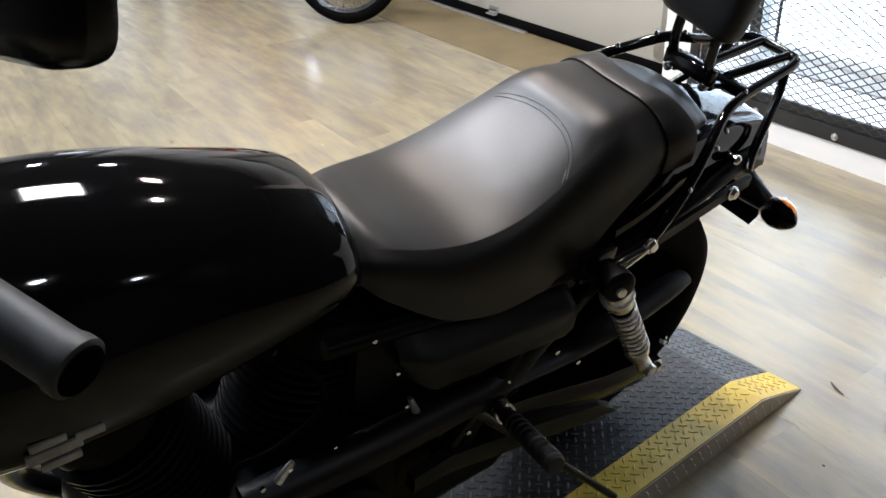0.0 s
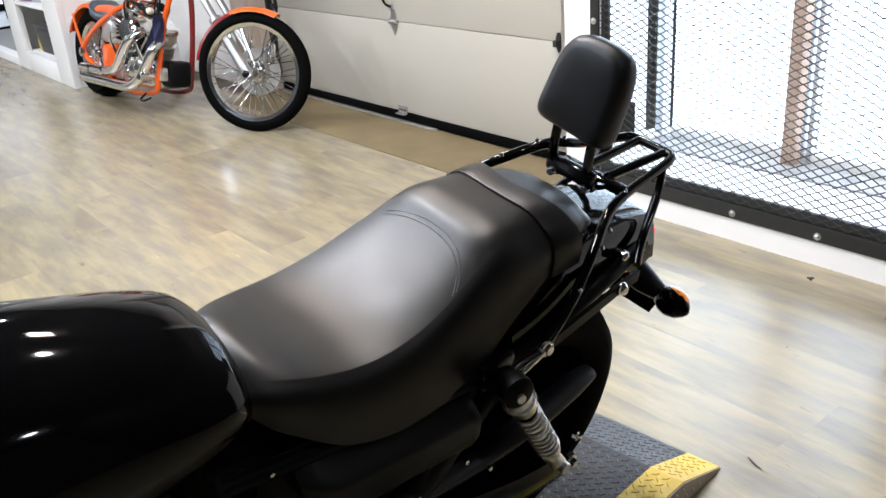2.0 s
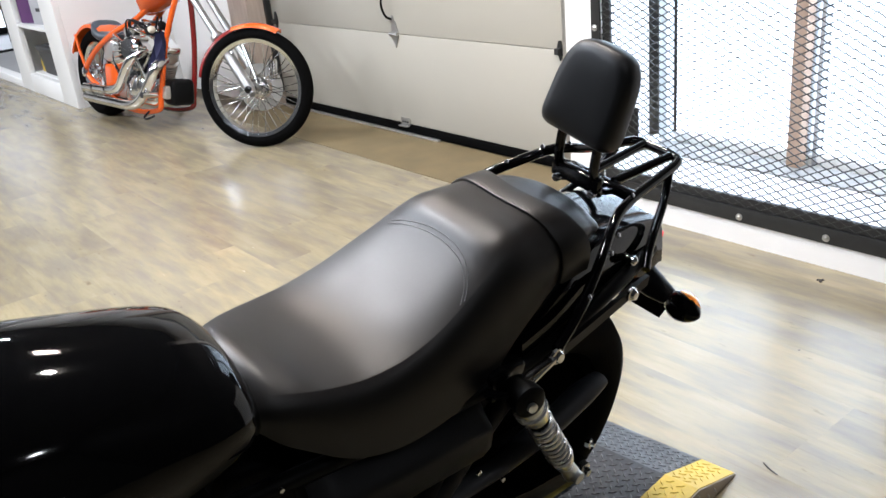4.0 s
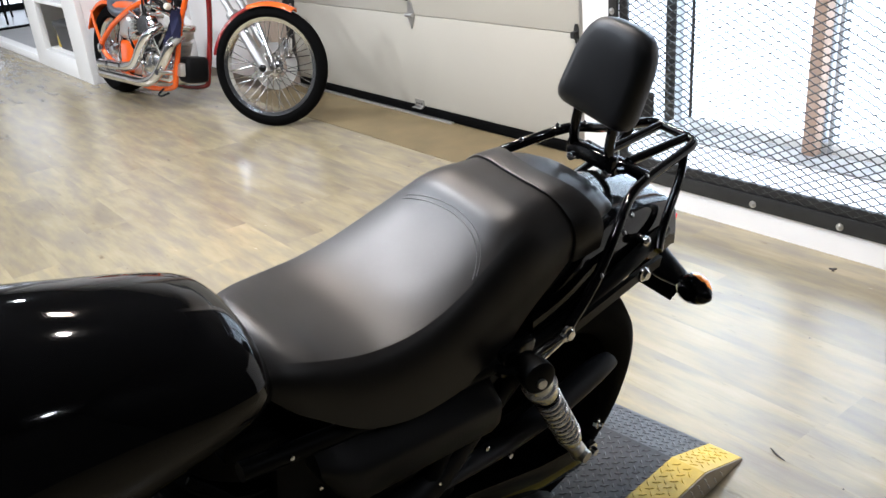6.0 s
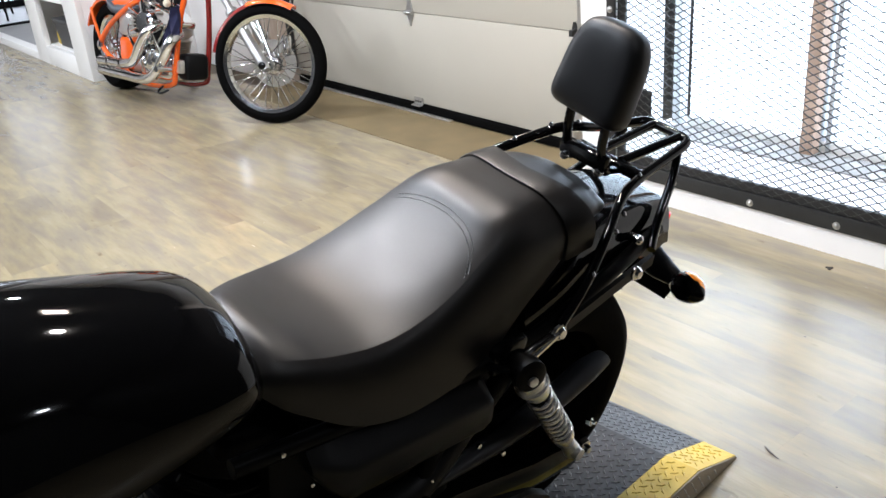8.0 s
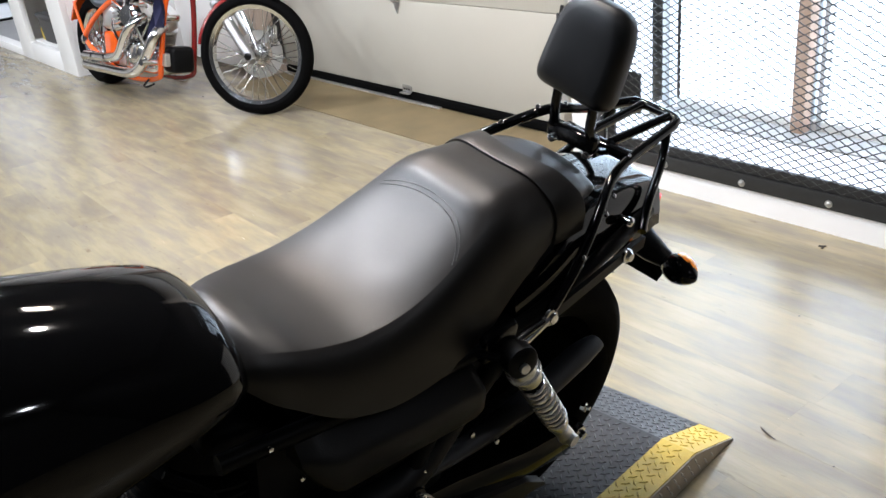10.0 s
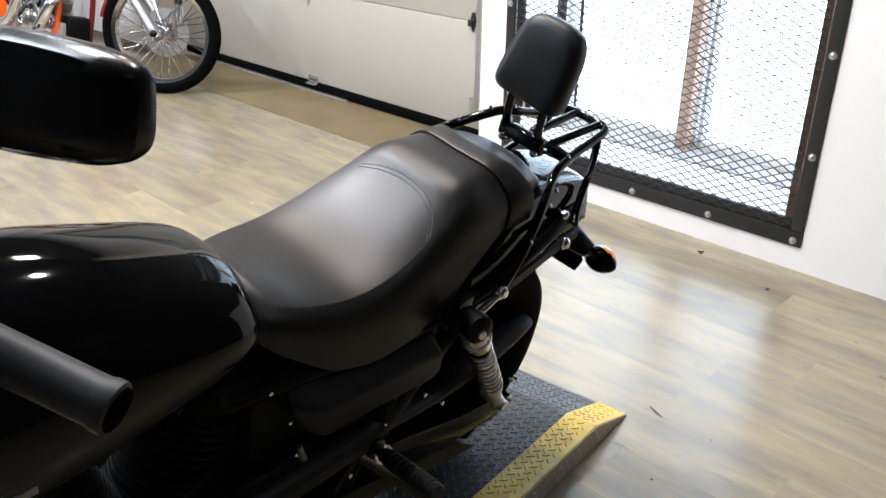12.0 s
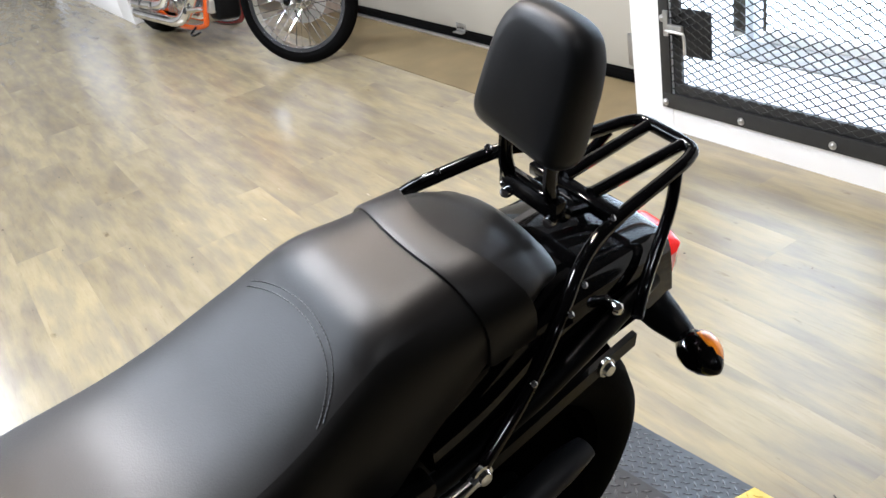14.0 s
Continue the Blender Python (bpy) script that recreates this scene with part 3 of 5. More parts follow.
SEAT = [  # u, top, crease half width, crease height, hem half width, hem height, fullness
    (-0.446, 0.800, 0.076, 0.786, 0.104, 0.752, 2.4),
    (-0.425, 0.806, 0.092, 0.788, 0.120, 0.732, 2.4),
    (-0.395, 0.798, 0.104, 0.783, 0.132, 0.710, 2.6),
    (-0.350, 0.781, 0.113, 0.771, 0.150, 0.682, 3.0),
    (-0.280, 0.766, 0.120, 0.760, 0.160, 0.658, 3.6),
    (-0.200, 0.774, 0.120, 0.767, 0.160, 0.652, 3.8),
    (-0.140, 0.794, 0.115, 0.786, 0.156, 0.656, 4.0),
    (-0.100, 0.812, 0.109, 0.803, 0.151, 0.664, 4.4),
    (-0.074, 0.826, 0.106, 0.815, 0.147, 0.678, 4.8),
    (-0.050, 0.8405, 0.104, 0.825, 0.142, 0.692, 5.4),
    (-0.032, 0.8455, 0.104, 0.829, 0.139, 0.704, 5.6),
    (0.030, 0.848, 0.101, 0.829, 0.130, 0.738, 5.0),
    (0.110, 0.844, 0.096, 0.824, 0.114, 0.770, 3.8),
    (0.165, 0.830, 0.085, 0.812, 0.098, 0.780, 3.0),
    (0.205, 0.807, 0.064, 0.795, 0.072, 0.778, 2.4),
    (0.218, 0.790, 0.035, 0.786, 0.040, 0.777, 2.2),
]
SEAT_ROWS = curve_table(SEAT, 150)


def seat_top(s, u):
    """Height of the seat's top at s, u."""
    us = [q[0] for q in SEAT_ROWS]
    h, b, e, _, _, crown = [float(np.interp(u, us, [q[c] for q in SEAT_ROWS])) for c in range(1, 7)]
    return e + (h - e) * max(0.0, 1 - (abs(s) / b) ** crown)


seat = part("seat", loft_bm([seat_section(*r) for r in SEAT_ROWS]), LEATHER, bike, "black leather two-up seat with stitched dish")
seat.location.x = -0.012


def thread_line(points, gap=0.0055):
    """Stitches laid along a line on the seat."""
    b = bmesh.new()
    path = smooth_path(points, 24)
    run = 0.0
    for a, c in zip(path, path[1:]):
        run += (c - a).length
        if run >= gap:
            run = 0.0
            way = (c - a).normalized() * 0.0019
            tube_bm([a - way, a + way], 0.0007, 5, curved=False, bm=b)
    return b


GREY_THREAD = material("grey_thread", (0.05, 0.049, 0.047), 0.36, spec=0.5)
for off in (0.0, 0.007):
    pts = []
    for k in range(31):
        s = -0.088 + 0.198 * k / 30
        u = -0.073 + off - 2.6 * s * s - 1500 * max(s, 0.0) ** 5
        pts.append((s, u, seat_top(s, u) + 0.0007))
    part("stitching", thread_line(pts), GREY_THREAD, seat, "grey stitched arc")
# strap over the pillion pad
rows = []
for k in range(41):
    f = -1 + 2 * k / 40
    r = min(SEAT_ROWS, key=lambda q: abs(q[0] - 0.062))
    _, h, b, e, bs, kk, crown = r
    if abs(f) < 0.7:
        s = b * f / 0.7 * 0.985
        w = e + (h - e) * max(0.0, 1 - (abs(s) / b) ** crown)
    else:
        t = (abs(f) - 0.7) / 0.3
        s = math.copysign(b + (bs - b) * t + 0.012 * math.sin(math.pi * t ** 0.7), f)
        w = e + (kk - e) * t
    rows.append((s, w))
sec = []
for i, (s, w) in enumerate(rows):
    a, c = Vector(rows[max(i - 1, 0)]), Vector(rows[min(i + 1, 40)])
    nrm = Vector((-(c - a).y, (c - a).x)).normalized()
    if nrm.y < 0 and abs(s) < 0.08:
        nrm = -nrm
    lift = Vector((s, w)) + nrm * 0.0035
    slant = 0.012 * (abs(s) / 0.1) ** 2
    sec.append([(s - nrm.x * 0.004, 0.050 + slant, w - nrm.y * 0.004), (lift.x, 0.051 + slant, lift.y), (lift.x + nrm.x * 0.002, 0.056 + slant, lift.y + nrm.y * 0.002), (lift.x, 0.094 + 2.2 * slant, lift.y), (s - nrm.x * 0.004, 0.096 + 2.2 * slant, w - nrm.y * 0.004)])
part("strap", loft_bm(sec), LEATHER, seat, "black leather strap across the pillion pad")


def tank_section(u, h, b, e, k, n=36):
    ring = []
    for i in range(n):
        t = 2 * math.pi * i / n
        c, s = math.cos(t), math.sin(t)
        x = b * math.copysign(abs(c) ** (1.0 if s > 0 else 0.95), c)
        ring.append((x, u, e + (h - e) * abs(s) ** 1.0 if s > 0 else e - (e - k) * abs(s) ** 0.9))
    return ring


TANK = [
    (-1.06, 0.84, 0.03, 0.80, 0.77), (-1.04, 0.88, 0.085, 0.79, 0.755), (-0.97, 0.93, 0.138, 0.782, 0.735), (-0.87, 0.952, 0.160, 0.777, 0.722),
    (-0.76, 0.949, 0.167, 0.775, 0.720), (-0.66, 0.930, 0.160, 0.776, 0.732), (-0.57, 0.901, 0.149, 0.778, 0.748), (-0.52, 0.884, 0.141, 0.779, 0.756),
    (-0.49, 0.873, 0.133, 0.779, 0.761), (-0.470, 0.864, 0.125, 0.779, 0.764), (-0.457, 0.855, 0.116, 0.778, 0.766), (-0.448, 0.842, 0.102, 0.777, 0.767), (-0.443, 0.822, 0.082, 0.776, 0.768), (-0.441, 0.79, 0.040, 0.774, 0.769)]
tank = part("fuel_tank", loft_bm([tank_section(*r) for r in curve_table(TANK, 120)]), GLOSS_BLACK, bike, "glossy black teardrop fuel tank")
# maker's badge as a plain winged shape
bm = None
for du, dz, lu, lz in ((-0.035, 0.012, 0.05, 0.010), (-0.03, -0.002, 0.075, 0.014), (-0.025, -0.018, 0.055, 0.010), (0.02, 0.004, 0.04, 0.012)):
    bm = box_bm(0.1555, -0.80 + du - lu / 2, 0.745 + dz - lz / 2, 0.1625, -0.80 + du + lu / 2, 0.745 + dz + lz / 2, 0.002, bm)
part("badge", moved(bm, Matrix.Translation((0.1655, -0.795, 0.778)) @ Matrix.Rotation(radians(-10), 4, "Y") @ Matrix.Diagonal((0.9, 0.66, 0.85, 1)) @ Matrix.Translation((-0.158, 0.8, -0.745))), BADGE_GREY, tank, "dull pewter badge, a plain winged shape")
# Chrome tube standing in for the window's reflection on the tank's rim.
part("tank_glint", tube_bm([(0.045, -0.433, 0.792), (0.06, -0.437, 0.783), (0.066, -0.438, 0.772), (0.064, -0.437, 0.762)], 0.0025, 8), CHROME, tank, "bright tube standing in for the window's reflection at the tank's tail")


def wheel(parent, name, centre, r, width, rim_r, label):
    c, w = centre, width / 2
    tyre_prof = [(rim_r, -w * 0.72), (rim_r + 0.02, -w * 0.95), (r - 0.045, -w), (r - 0.02, -w * 0.82), (r - 0.006, -w * 0.45), (r, 0), (r - 0.006, w * 0.45), (r - 0.02, w * 0.82), (r - 0.045, w), (rim_r + 0.02, w * 0.95), (rim_r, w * 0.72)]
    tyre = part("tyre", ring_bm(tyre_prof, c, (1, 0, 0), 72), RUBBER, parent, label)
    rim = part("rim", ring_bm([(rim_r - 0.022, -w * 0.6), (rim_r + 0.006, -w * 0.74), (rim_r + 0.006, -w * 0.66), (rim_r - 0.008, -w * 0.4), (rim_r - 0.008, w * 0.4), (rim_r + 0.006, w * 0.66), (rim_r + 0.006, w * 0.74), (rim_r - 0.022, w * 0.6), (rim_r - 0.028, 0)], c, (1, 0, 0), 64), WHEEL_BLACK, parent, "black cast rim")
    for k in range(7):
        t = 2 * math.pi * k / 7
        d = Vector((0, math.cos(t), math.sin(t)))
        part("spoke", tube_bm([Vector(c) + d * 0.04, Vector(c) + d * (rim_r - 0.015)], [0.022, 0.014], 8, curved=False, flat=0.6), WHEEL_BLACK, rim)
    part("hub", lathe_bm([(-0.06, 0.03), (-0.05, 0.05), (0.05, 0.05), (0.06, 0.03)], c, (1, 0, 0), 24), DARK_METAL, rim)
    return rim


AX = (0, 0.160, 0.305)
rear_wheel = wheel(bike, "rear_wheel", AX, 0.292, 0.135, 0.195, "black rubber rear tyre")
part("wheel_disc", lathe_bm([(-0.02, 0.0), (-0.02, 0.17), (0.02, 0.17), (0.02, 0.0)], AX, (1, 0, 0), 40), WHEEL_BLACK, rear_wheel)
part("belt_sprocket", ring_bm([(0.11, 0.075), (0.118, 0.075), (0.118, 0.095), (0.11, 0.095), (0.06, 0.09), (0.06, 0.08)], AX, (1, 0, 0), 48), WHEEL_BLACK, rear_wheel)
wheel(bike, "front_wheel", (0, -1.33, 0.31), 0.295, 0.10, 0.215, "black rubber front tyre")
for sx in (-0.1, 0.1):
    leg = part("fork_leg", tube_bm([(sx, -1.33, 0.31), (sx, -1.20, 0.62), (sx, -1.07, 0.95)], [0.028, 0.026, 0.021, 0.021], 14), SATIN_BLACK, bike)
part("front_fender", loft_bm([[(x, -1.33 + rr * math.cos(t), 0.31 + rr * math.sin(t)) for x, rr in ((-0.06, 0.305), (-0.05, 0.32), (0, 0.33), (0.05, 0.32), (0.06, 0.305), (0.05, 0.312), (0, 0.322), (-0.05, 0.312))] for t in [radians(20 + 8 * k) for k in range(16)]]), GLOSS_BLACK, bike)
part("headlight", lathe_bm([(0, 0.02), (0.03, 0.07), (0.09, 0.09), (0.12, 0.092), (0.13, 0.08), (0.132, 0.0)], (0, -1.12, 0.90), (0, -1, 0.0), 24), GLOSS_BLACK, bike)

# swinging arm, belt guard, axle
arm = part("swing_arm", loft_bm([[(s + ds, u, w + dw) for ds, dw in ((-0.014, -hh), (0.014, -hh), (0.017, -hh + 0.006), (0.017, hh - 0.006), (0.014, hh), (-0.014, hh))] for s, u, w, hh in ((0.105, -0.30, 0.36, 0.035), (0.115, -0.10, 0.328, 0.034), (0.128, 0.06, 0.294, 0.034), (0.132, 0.17, 0.280, 0.034), (0.132, 0.205, 0.286, 0.024))]), GLOSS_BLACK, bike, "glossy black swing arm")
part("swing_arm", loft_bm([[(-s + ds, u, w + dw) for ds, dw in ((-0.014, -hh), (0.014, -hh), (0.014, hh), (-0.014, hh))] for s, u, w, hh in ((0.105, -0.30, 0.36, 0.03), (0.13, 0.2, 0.305, 0.028))]), GLOSS_BLACK, bike)
part("axle_nut", lathe_bm([(0, 0.016), (0.012, 0.016), (0.014, 0.009), (0.022, 0.008), (0.023, 0)], (0.149, 0.185, 0.306), (1, 0, 0), 6), CHROME, arm)
part("adjuster_bolt", lathe_bm([(0, 0.009), (0.008, 0.009), (0.010, 0.005), (0.016, 0.004)], (0.149, 0.191, 0.362), (1, 0.3, 0.2), 8), CHROME, arm)
part("belt_guard", tube_bm([(0.115, -0.16, 0.418), (0.122, -0.04, 0.430), (0.124, 0.08, 0.446), (0.122, 0.185, 0.468), (0.12, 0.238, 0.472)], [0.012, 0.02, 0.024, 0.024, 0.017], 14, flat=0.75), GUARD_GREY, bike, "grey-black plastic belt guard")
part("guard_flap", loft_bm([[(0.118 + ds, u, w + dw) for ds, dw in ((-0.004, -hh), (0.004, -hh), (0.004, hh), (-0.004, hh))] for u, w, hh in ((0.06, 0.41, 0.025), (0.15, 0.40, 0.05), (0.215, 0.41, 0.035))]), WHEEL_BLACK, bike)
part("drive_belt", tube_bm([(0.088, -0.34, 0.44), (0.088, 0.165, 0.424)], 0.011, 8, curved=False, flat=0.35), RUBBER, bike, "black toothed drive belt")

# shock absorber
ZINC = material("bright_plated_steel", (0.84, 0.84, 0.83), 0.24, 0.75, spread=0.06)
TOP, BOT = Vector((0.183, -0.071, 0.656)), Vector((0.172, 0.119, 0.358))
way = (BOT - TOP).normalized()
L = (BOT - TOP).length
shock = part("shock_body", lathe_bm([(-0.004, 0.018), (-0.006, 0.0205), (0.0, 0.0225), (0.040, 0.0235), (0.043, 0.0270), (0.050, 0.0274), (0.054, 0.0248), (0.058, 0.0222), (0.076, 0.0220), (0.080, 0.0195), (0.082, 0.010), (L - 0.09, 0.010), (L - 0.085, 0.0205), (L - 0.07, 0.0195), (L - 0.064, 0.012), (L - 0.03, 0.011)], TOP, way, 28), ZINC, bike, "chromed shock absorber")
part("shock_cap", join(lathe_bm([(-0.026, 0.012), (-0.022, 0.019), (-0.004, 0.0215), (0.002, 0.0215), (0.003, 0.0)], TOP, way, 24), lathe_bm([(-0.030, 0.022), (0.002, 0.0255), (0.012, 0.0250), (0.0155, 0.020), (0.017, 0.0)], TOP + Vector((0.012, -0.008, 0.010)), (1, -0.25, 0.15), 20)), FRAME_BLACK, shock, "black top cover")
coil = []
side = way.orthogonal().normalized()
other = way.cross(side)
for k in range(10 * 16 + 1):
    t = 2 * math.pi * k / 16
    p = TOP + way * (0.088 + (L - 0.176) * k / (10 * 16))
    coil.append(p + 0.0196 * (math.cos(t) * side + math.sin(t) * other))
part("spring", tube_bm(coil, 0.0036, 8, curved=False), ZINC, shock, "chromed coil spring")
part("damper_tube", tube_bm([TOP + way * 0.07, BOT - way * 0.08], 0.0158, 16, curved=False), WHEEL_BLACK, shock, "black damper tube")
part("clevis", join(tube_bm([BOT - way * 0.035, BOT + way * 0.012], [0.013, 0.016], 10, curved=False), tube_bm([BOT + Vector((-0.035, 0, 0)), BOT + Vector((0.022, 0, 0))], 0.012, 10, curved=False)), ALUMINIUM, shock, "dull metal lower eye")
part("top_bolt", lathe_bm([(0, 0.0075), (0.005, 0.0075), (0.006, 0.005), (0.007, 0.0)], TOP + Vector((0.0285, -0.014, 0.0085)), (1, -0.25, 0.15), 12), ALUMINIUM, shock)
part("top_bracket", join(tube_bm([(0.150, -0.115, 0.664), (0.176, -0.095, 0.668), (0.178, -0.06, 0.684), (0.174, -0.01, 0.684)], 0.008, 10, flat=0.6), box_bm(0.12, -0.10, 0.63, 0.152, -0.03, 0.68, 0.008)), SATIN_BLACK, bike, "black shock bracket")

# rear fender, tail light and number-plate holder
FEN = [(-0.02, 0.114, 0.764, 0.655), (0.08, 0.110, 0.770, 0.655), (0.18, 0.100, 0.767, 0.655), (0.28, 0.090, 0.755, 0.652), (0.36, 0.083, 0.740, 0.648), (0.395, 0.078, 0.731, 0.648), (0.414, 0.072, 0.722, 0.646), (0.422, 0.058, 0.712, 0.655)]
FENDER_EDGE = ((1.20, 0.0), (1.13, 0.36), (1.02, 0.74), (0.93, 0.90), (0.84, 0.965), (0.68, 0.998), (0.4, 1.012))  # out from the middle, up from the lower edge
rows = []
for u, b, t, k in curve_table(FEN, 30):
    half = [(b * x, u, k + (t - k) * f) for x, f in FENDER_EDGE]
    rows.append([(-x, y, z) for x, y, z in half] + [(0, u, t + 0.003)] + half[::-1])
fender = part("rear_fender", loft_bm(rows), GLOSS_BLACK, bike, "glossy black rear fender")
part("inner_mudguard", loft_bm([[(x, 0.165 + rr * math.cos(t), 0.305 + rr * math.sin(t)) for x, rr in ((-0.075, 0.300), (-0.05, 0.315), (0, 0.32), (0.05, 0.315), (0.075, 0.300), (0.05, 0.308), (0, 0.313), (-0.05, 0.308))] for t in [radians(58 + 6 * k) for k in range(12)]]), WHEEL_BLACK, bike)
tail = part("tail_light_housing", box_bm(-0.05, 0.395, 0.582, 0.05, 0.472, 0.6275, 0.012, seg=3), SATIN_BLACK, bike)
part("tail_lens", loft_bm([[(x * b, u, w) for x, w in ((-1, 0.628), (-1, 0.662), (-0.6, 0.670), (0.6, 0.670), (1, 0.662), (1, 0.628))] for u, b in ((0.410, 0.062), (0.450, 0.060), (0.470, 0.051), (0.478, 0.032))]), RED_LENS, tail, "red tail light lens")
part("plate_holder", loft_bm([[(x, u, w), (-x, u, w), (-x, u + 0.018, w + 0.012), (x, u + 0.018, w + 0.012)] for x, u, w in ((0.045, 0.428, 0.590), (0.066, 0.455, 0.540), (0.074, 0.480, 0.495), (0.074, 0.496, 0.466), (0.066, 0.508, 0.448))]), WHEEL_BLACK, bike, "black plastic plate holder")


def turn_signal(side):
    k = 1 if side > 0 else -1
    stalk = part("signal_stalk", tube_bm([(0.030 * k, 0.418, 0.606), (0.060 * k, 0.411, 0.594), (0.092 * k, 0.409, 0.586), (0.135 * k, 0.404, 0.584)], [0.030, 0.029, 0.025, 0.014], 14), MATT_BLACK, bike)
    prof = [(0, 0.0), (0.003, 0.011), (0.012, 0.0205), (0.027, 0.0270), (0.043, 0.0272), (0.059, 0.0225), (0.072, 0.0145), (0.081, 0.006), (0.083, 0.0)]
    turn = Vector((k, -0.35, 0.20)).to_track_quat("Z", "Y").to_matrix().to_4x4()
    body = part("signal_body", moved(lathe_bm(prof, (0, 0, 0), (0, 0, 1), 22), Matrix.Translation((0.127 * k, 0.4045, 0.581)) @ turn), GLOSS_BLACK, stalk, "black turn signal shell")
    lens = moved(lathe_bm([(0.008 + a * 0.83, r * 0.90) for a, r in prof], (0, 0, 0), (0, 0, 1), 22), Matrix.Translation((0.1275 * k, 0.4085, 0.5842)) @ turn)
    part("signal_lens", lens, AMBER, body, "amber turn signal lens")


turn_signal(1)
turn_signal(-1)

# luggage rack and backrest
R = 0.0088
loop = [(0.170, 0.012, 0.690), (0.150, 0.085, 0.722), (0.118, 0.165, 0.762), (0.085, 0.235, 0.791), (0.070, 0.30, 0.803), (0.060, 0.40, 0.812), (0.054, 0.445, 0.816), (0.040, 0.464, 0.817)]
far_loop = [(-0.040, 0.464, 0.817), (-0.054, 0.445, 0.816), (-0.060, 0.40, 0.819), (-0.062, 0.33, 0.833), (-0.066, 0.28, 0.846), (-0.08, 0.25, 0.845), (-0.11, 0.182, 0.824), (-0.132, 0.14, 0.803), (-0.150, 0.085, 0.760), (-0.170, 0.012, 0.690)]
rack = part("rack_loop", tube_bm(loop + [(0, 0.467, 0.817)] + far_loop, R, 12), GLOSS_BLACK, bike, "glossy black tubular luggage rack")
for s in (-0.022, 0.024):
    part("rack_bar", tube_bm([(s, 0.305, 0.812), (s * 1.25, 0.46, 0.817)], R * 0.95, 10, curved=False), GLOSS_BLACK, rack)
part("rack_cross", box_bm(-0.072, 0.292, 0.795, 0.072, 0.312, 0.812, 0.003), GLOSS_BLACK, rack)
part("rack_cross", box_bm(-0.05, 0.222, 0.822, 0.048, 0.240, 0.850, 0.004), GLOSS_BLACK, rack, "black mounting channel")
for k in (1, -1):
    part("rack_stay", tube_bm([(0.058 * k, 0.42, 0.811), (0.075 * k, 0.395, 0.77), (0.105 * k, 0.33, 0.715), (0.128 * k, 0.292, 0.692)], R * 0.9, 10), GLOSS_BLACK, rack)
    part("rack_strut", loft_bm([[(s * k + ds, u, w + dw) for ds, dw in ((-0.004, -0.010), (0.004, -0.010), (0.004, 0.010), (-0.004, 0.010))] for s, u, w in ((0.171, -0.015, 0.676), (0.166, 0.09, 0.690), (0.161, 0.20, 0.706), (0.154, 0.255, 0.703))]), FRAME_BLACK, rack, "flat black support strut")
    for s, u, w, r in ((0.175, 0.007, 0.684, 0.0125), (0.167, 0.194, 0.708, 0.0115)):
        part("rack_bolt", lathe_bm([(-0.002, r * 1.05), (0.003, r * 1.05), (0.004, r * 0.8), (0.009, r * 0.62), (0.011, 0)], (s * k, u, w), (k, 0, 0.1), 12), CHROME, rack, "chrome dome bolt")
    part("rack_spacer", lathe_bm([(0, 0.007), (0.03, 0.007), (0.031, 0.0088), (0.038, 0.0088), (0.042, 0.005), (0.043, 0.0)], (0.082 * k, 0.268, 0.712), (k, -0.1, 0.12), 14), CHROME, rack, "chrome spacer bolt")
    part("rack_spacer", tube_bm([(0.174 * k, 0.002, 0.684), (0.178 * k, -0.046, 0.668)], [0.0085, 0.0055], 10, curved=False), CHROME, rack)
# Small screws, some of them standing in for highlights on the tube.
for s, u, w in ((0.108, 0.205, 0.782), (0.122, 0.172, 0.768), (0.146, 0.098, 0.731), (-0.137, 0.13, 0.800), (-0.115, 0.176, 0.826), (-0.09, 0.235, 0.848), (-0.068, 0.28, 0.850), (0.069, 0.287, 0.809)):
    part("rack_screw_glint", lathe_bm([(0, 0.0045), (0.003, 0.0042), (0.005, 0.0)], (s + 0.005, u, w + 0.005), (0.7, 0, 0.7), 8), CHROME, rack)

def pad_bm():
    """An upholstered pad: arched outline, domed faces, rounded rim."""
    half = [(0.0, -0.0805), (0.030, -0.0810), (0.054, -0.0805), (0.066, -0.076), (0.0718, -0.066), (0.0730, -0.050), (0.0712, -0.020), (0.0690, 0.010), (0.0640, 0.036), (0.0555, 0.055), (0.0430, 0.067), (0.0240, 0.0725), (0.0, 0.0735)]
    side = [(p.x, p.y) for p in smooth_path([(x, y, 0) for x, y in half], 4)]
    outline = side + [(-x, y) for x, y in side[-2:0:-1]]
    secs = []
    for d, k in ((-0.029, 0.0), (-0.0285, 0.4), (-0.0272, 0.72), (-0.0245, 0.86), (-0.0195, 0.94), (-0.012, 0.985), (-0.003, 1.0), (0.010, 1.0), (0.018, 0.97), (0.0225, 0.88), (0.024, 0.5), (0.024, 0.0)):
        secs.append([(x * k, d, y * k) for x, y in outline])
    b = loft_bm(secs)
    bmesh.ops.remove_doubles(b, verts=b.verts, dist=1e-5)
    return moved(b, Matrix.Translation((-0.001, 0.237, 0.985)) @ Matrix.Rotation(radians(-14), 4, "X") @ Matrix.Rotation(radians(4), 4, "Y"))


back = part("backrest_pad", pad_bm(), PAD_VINYL, bike, "black vinyl backrest pad")
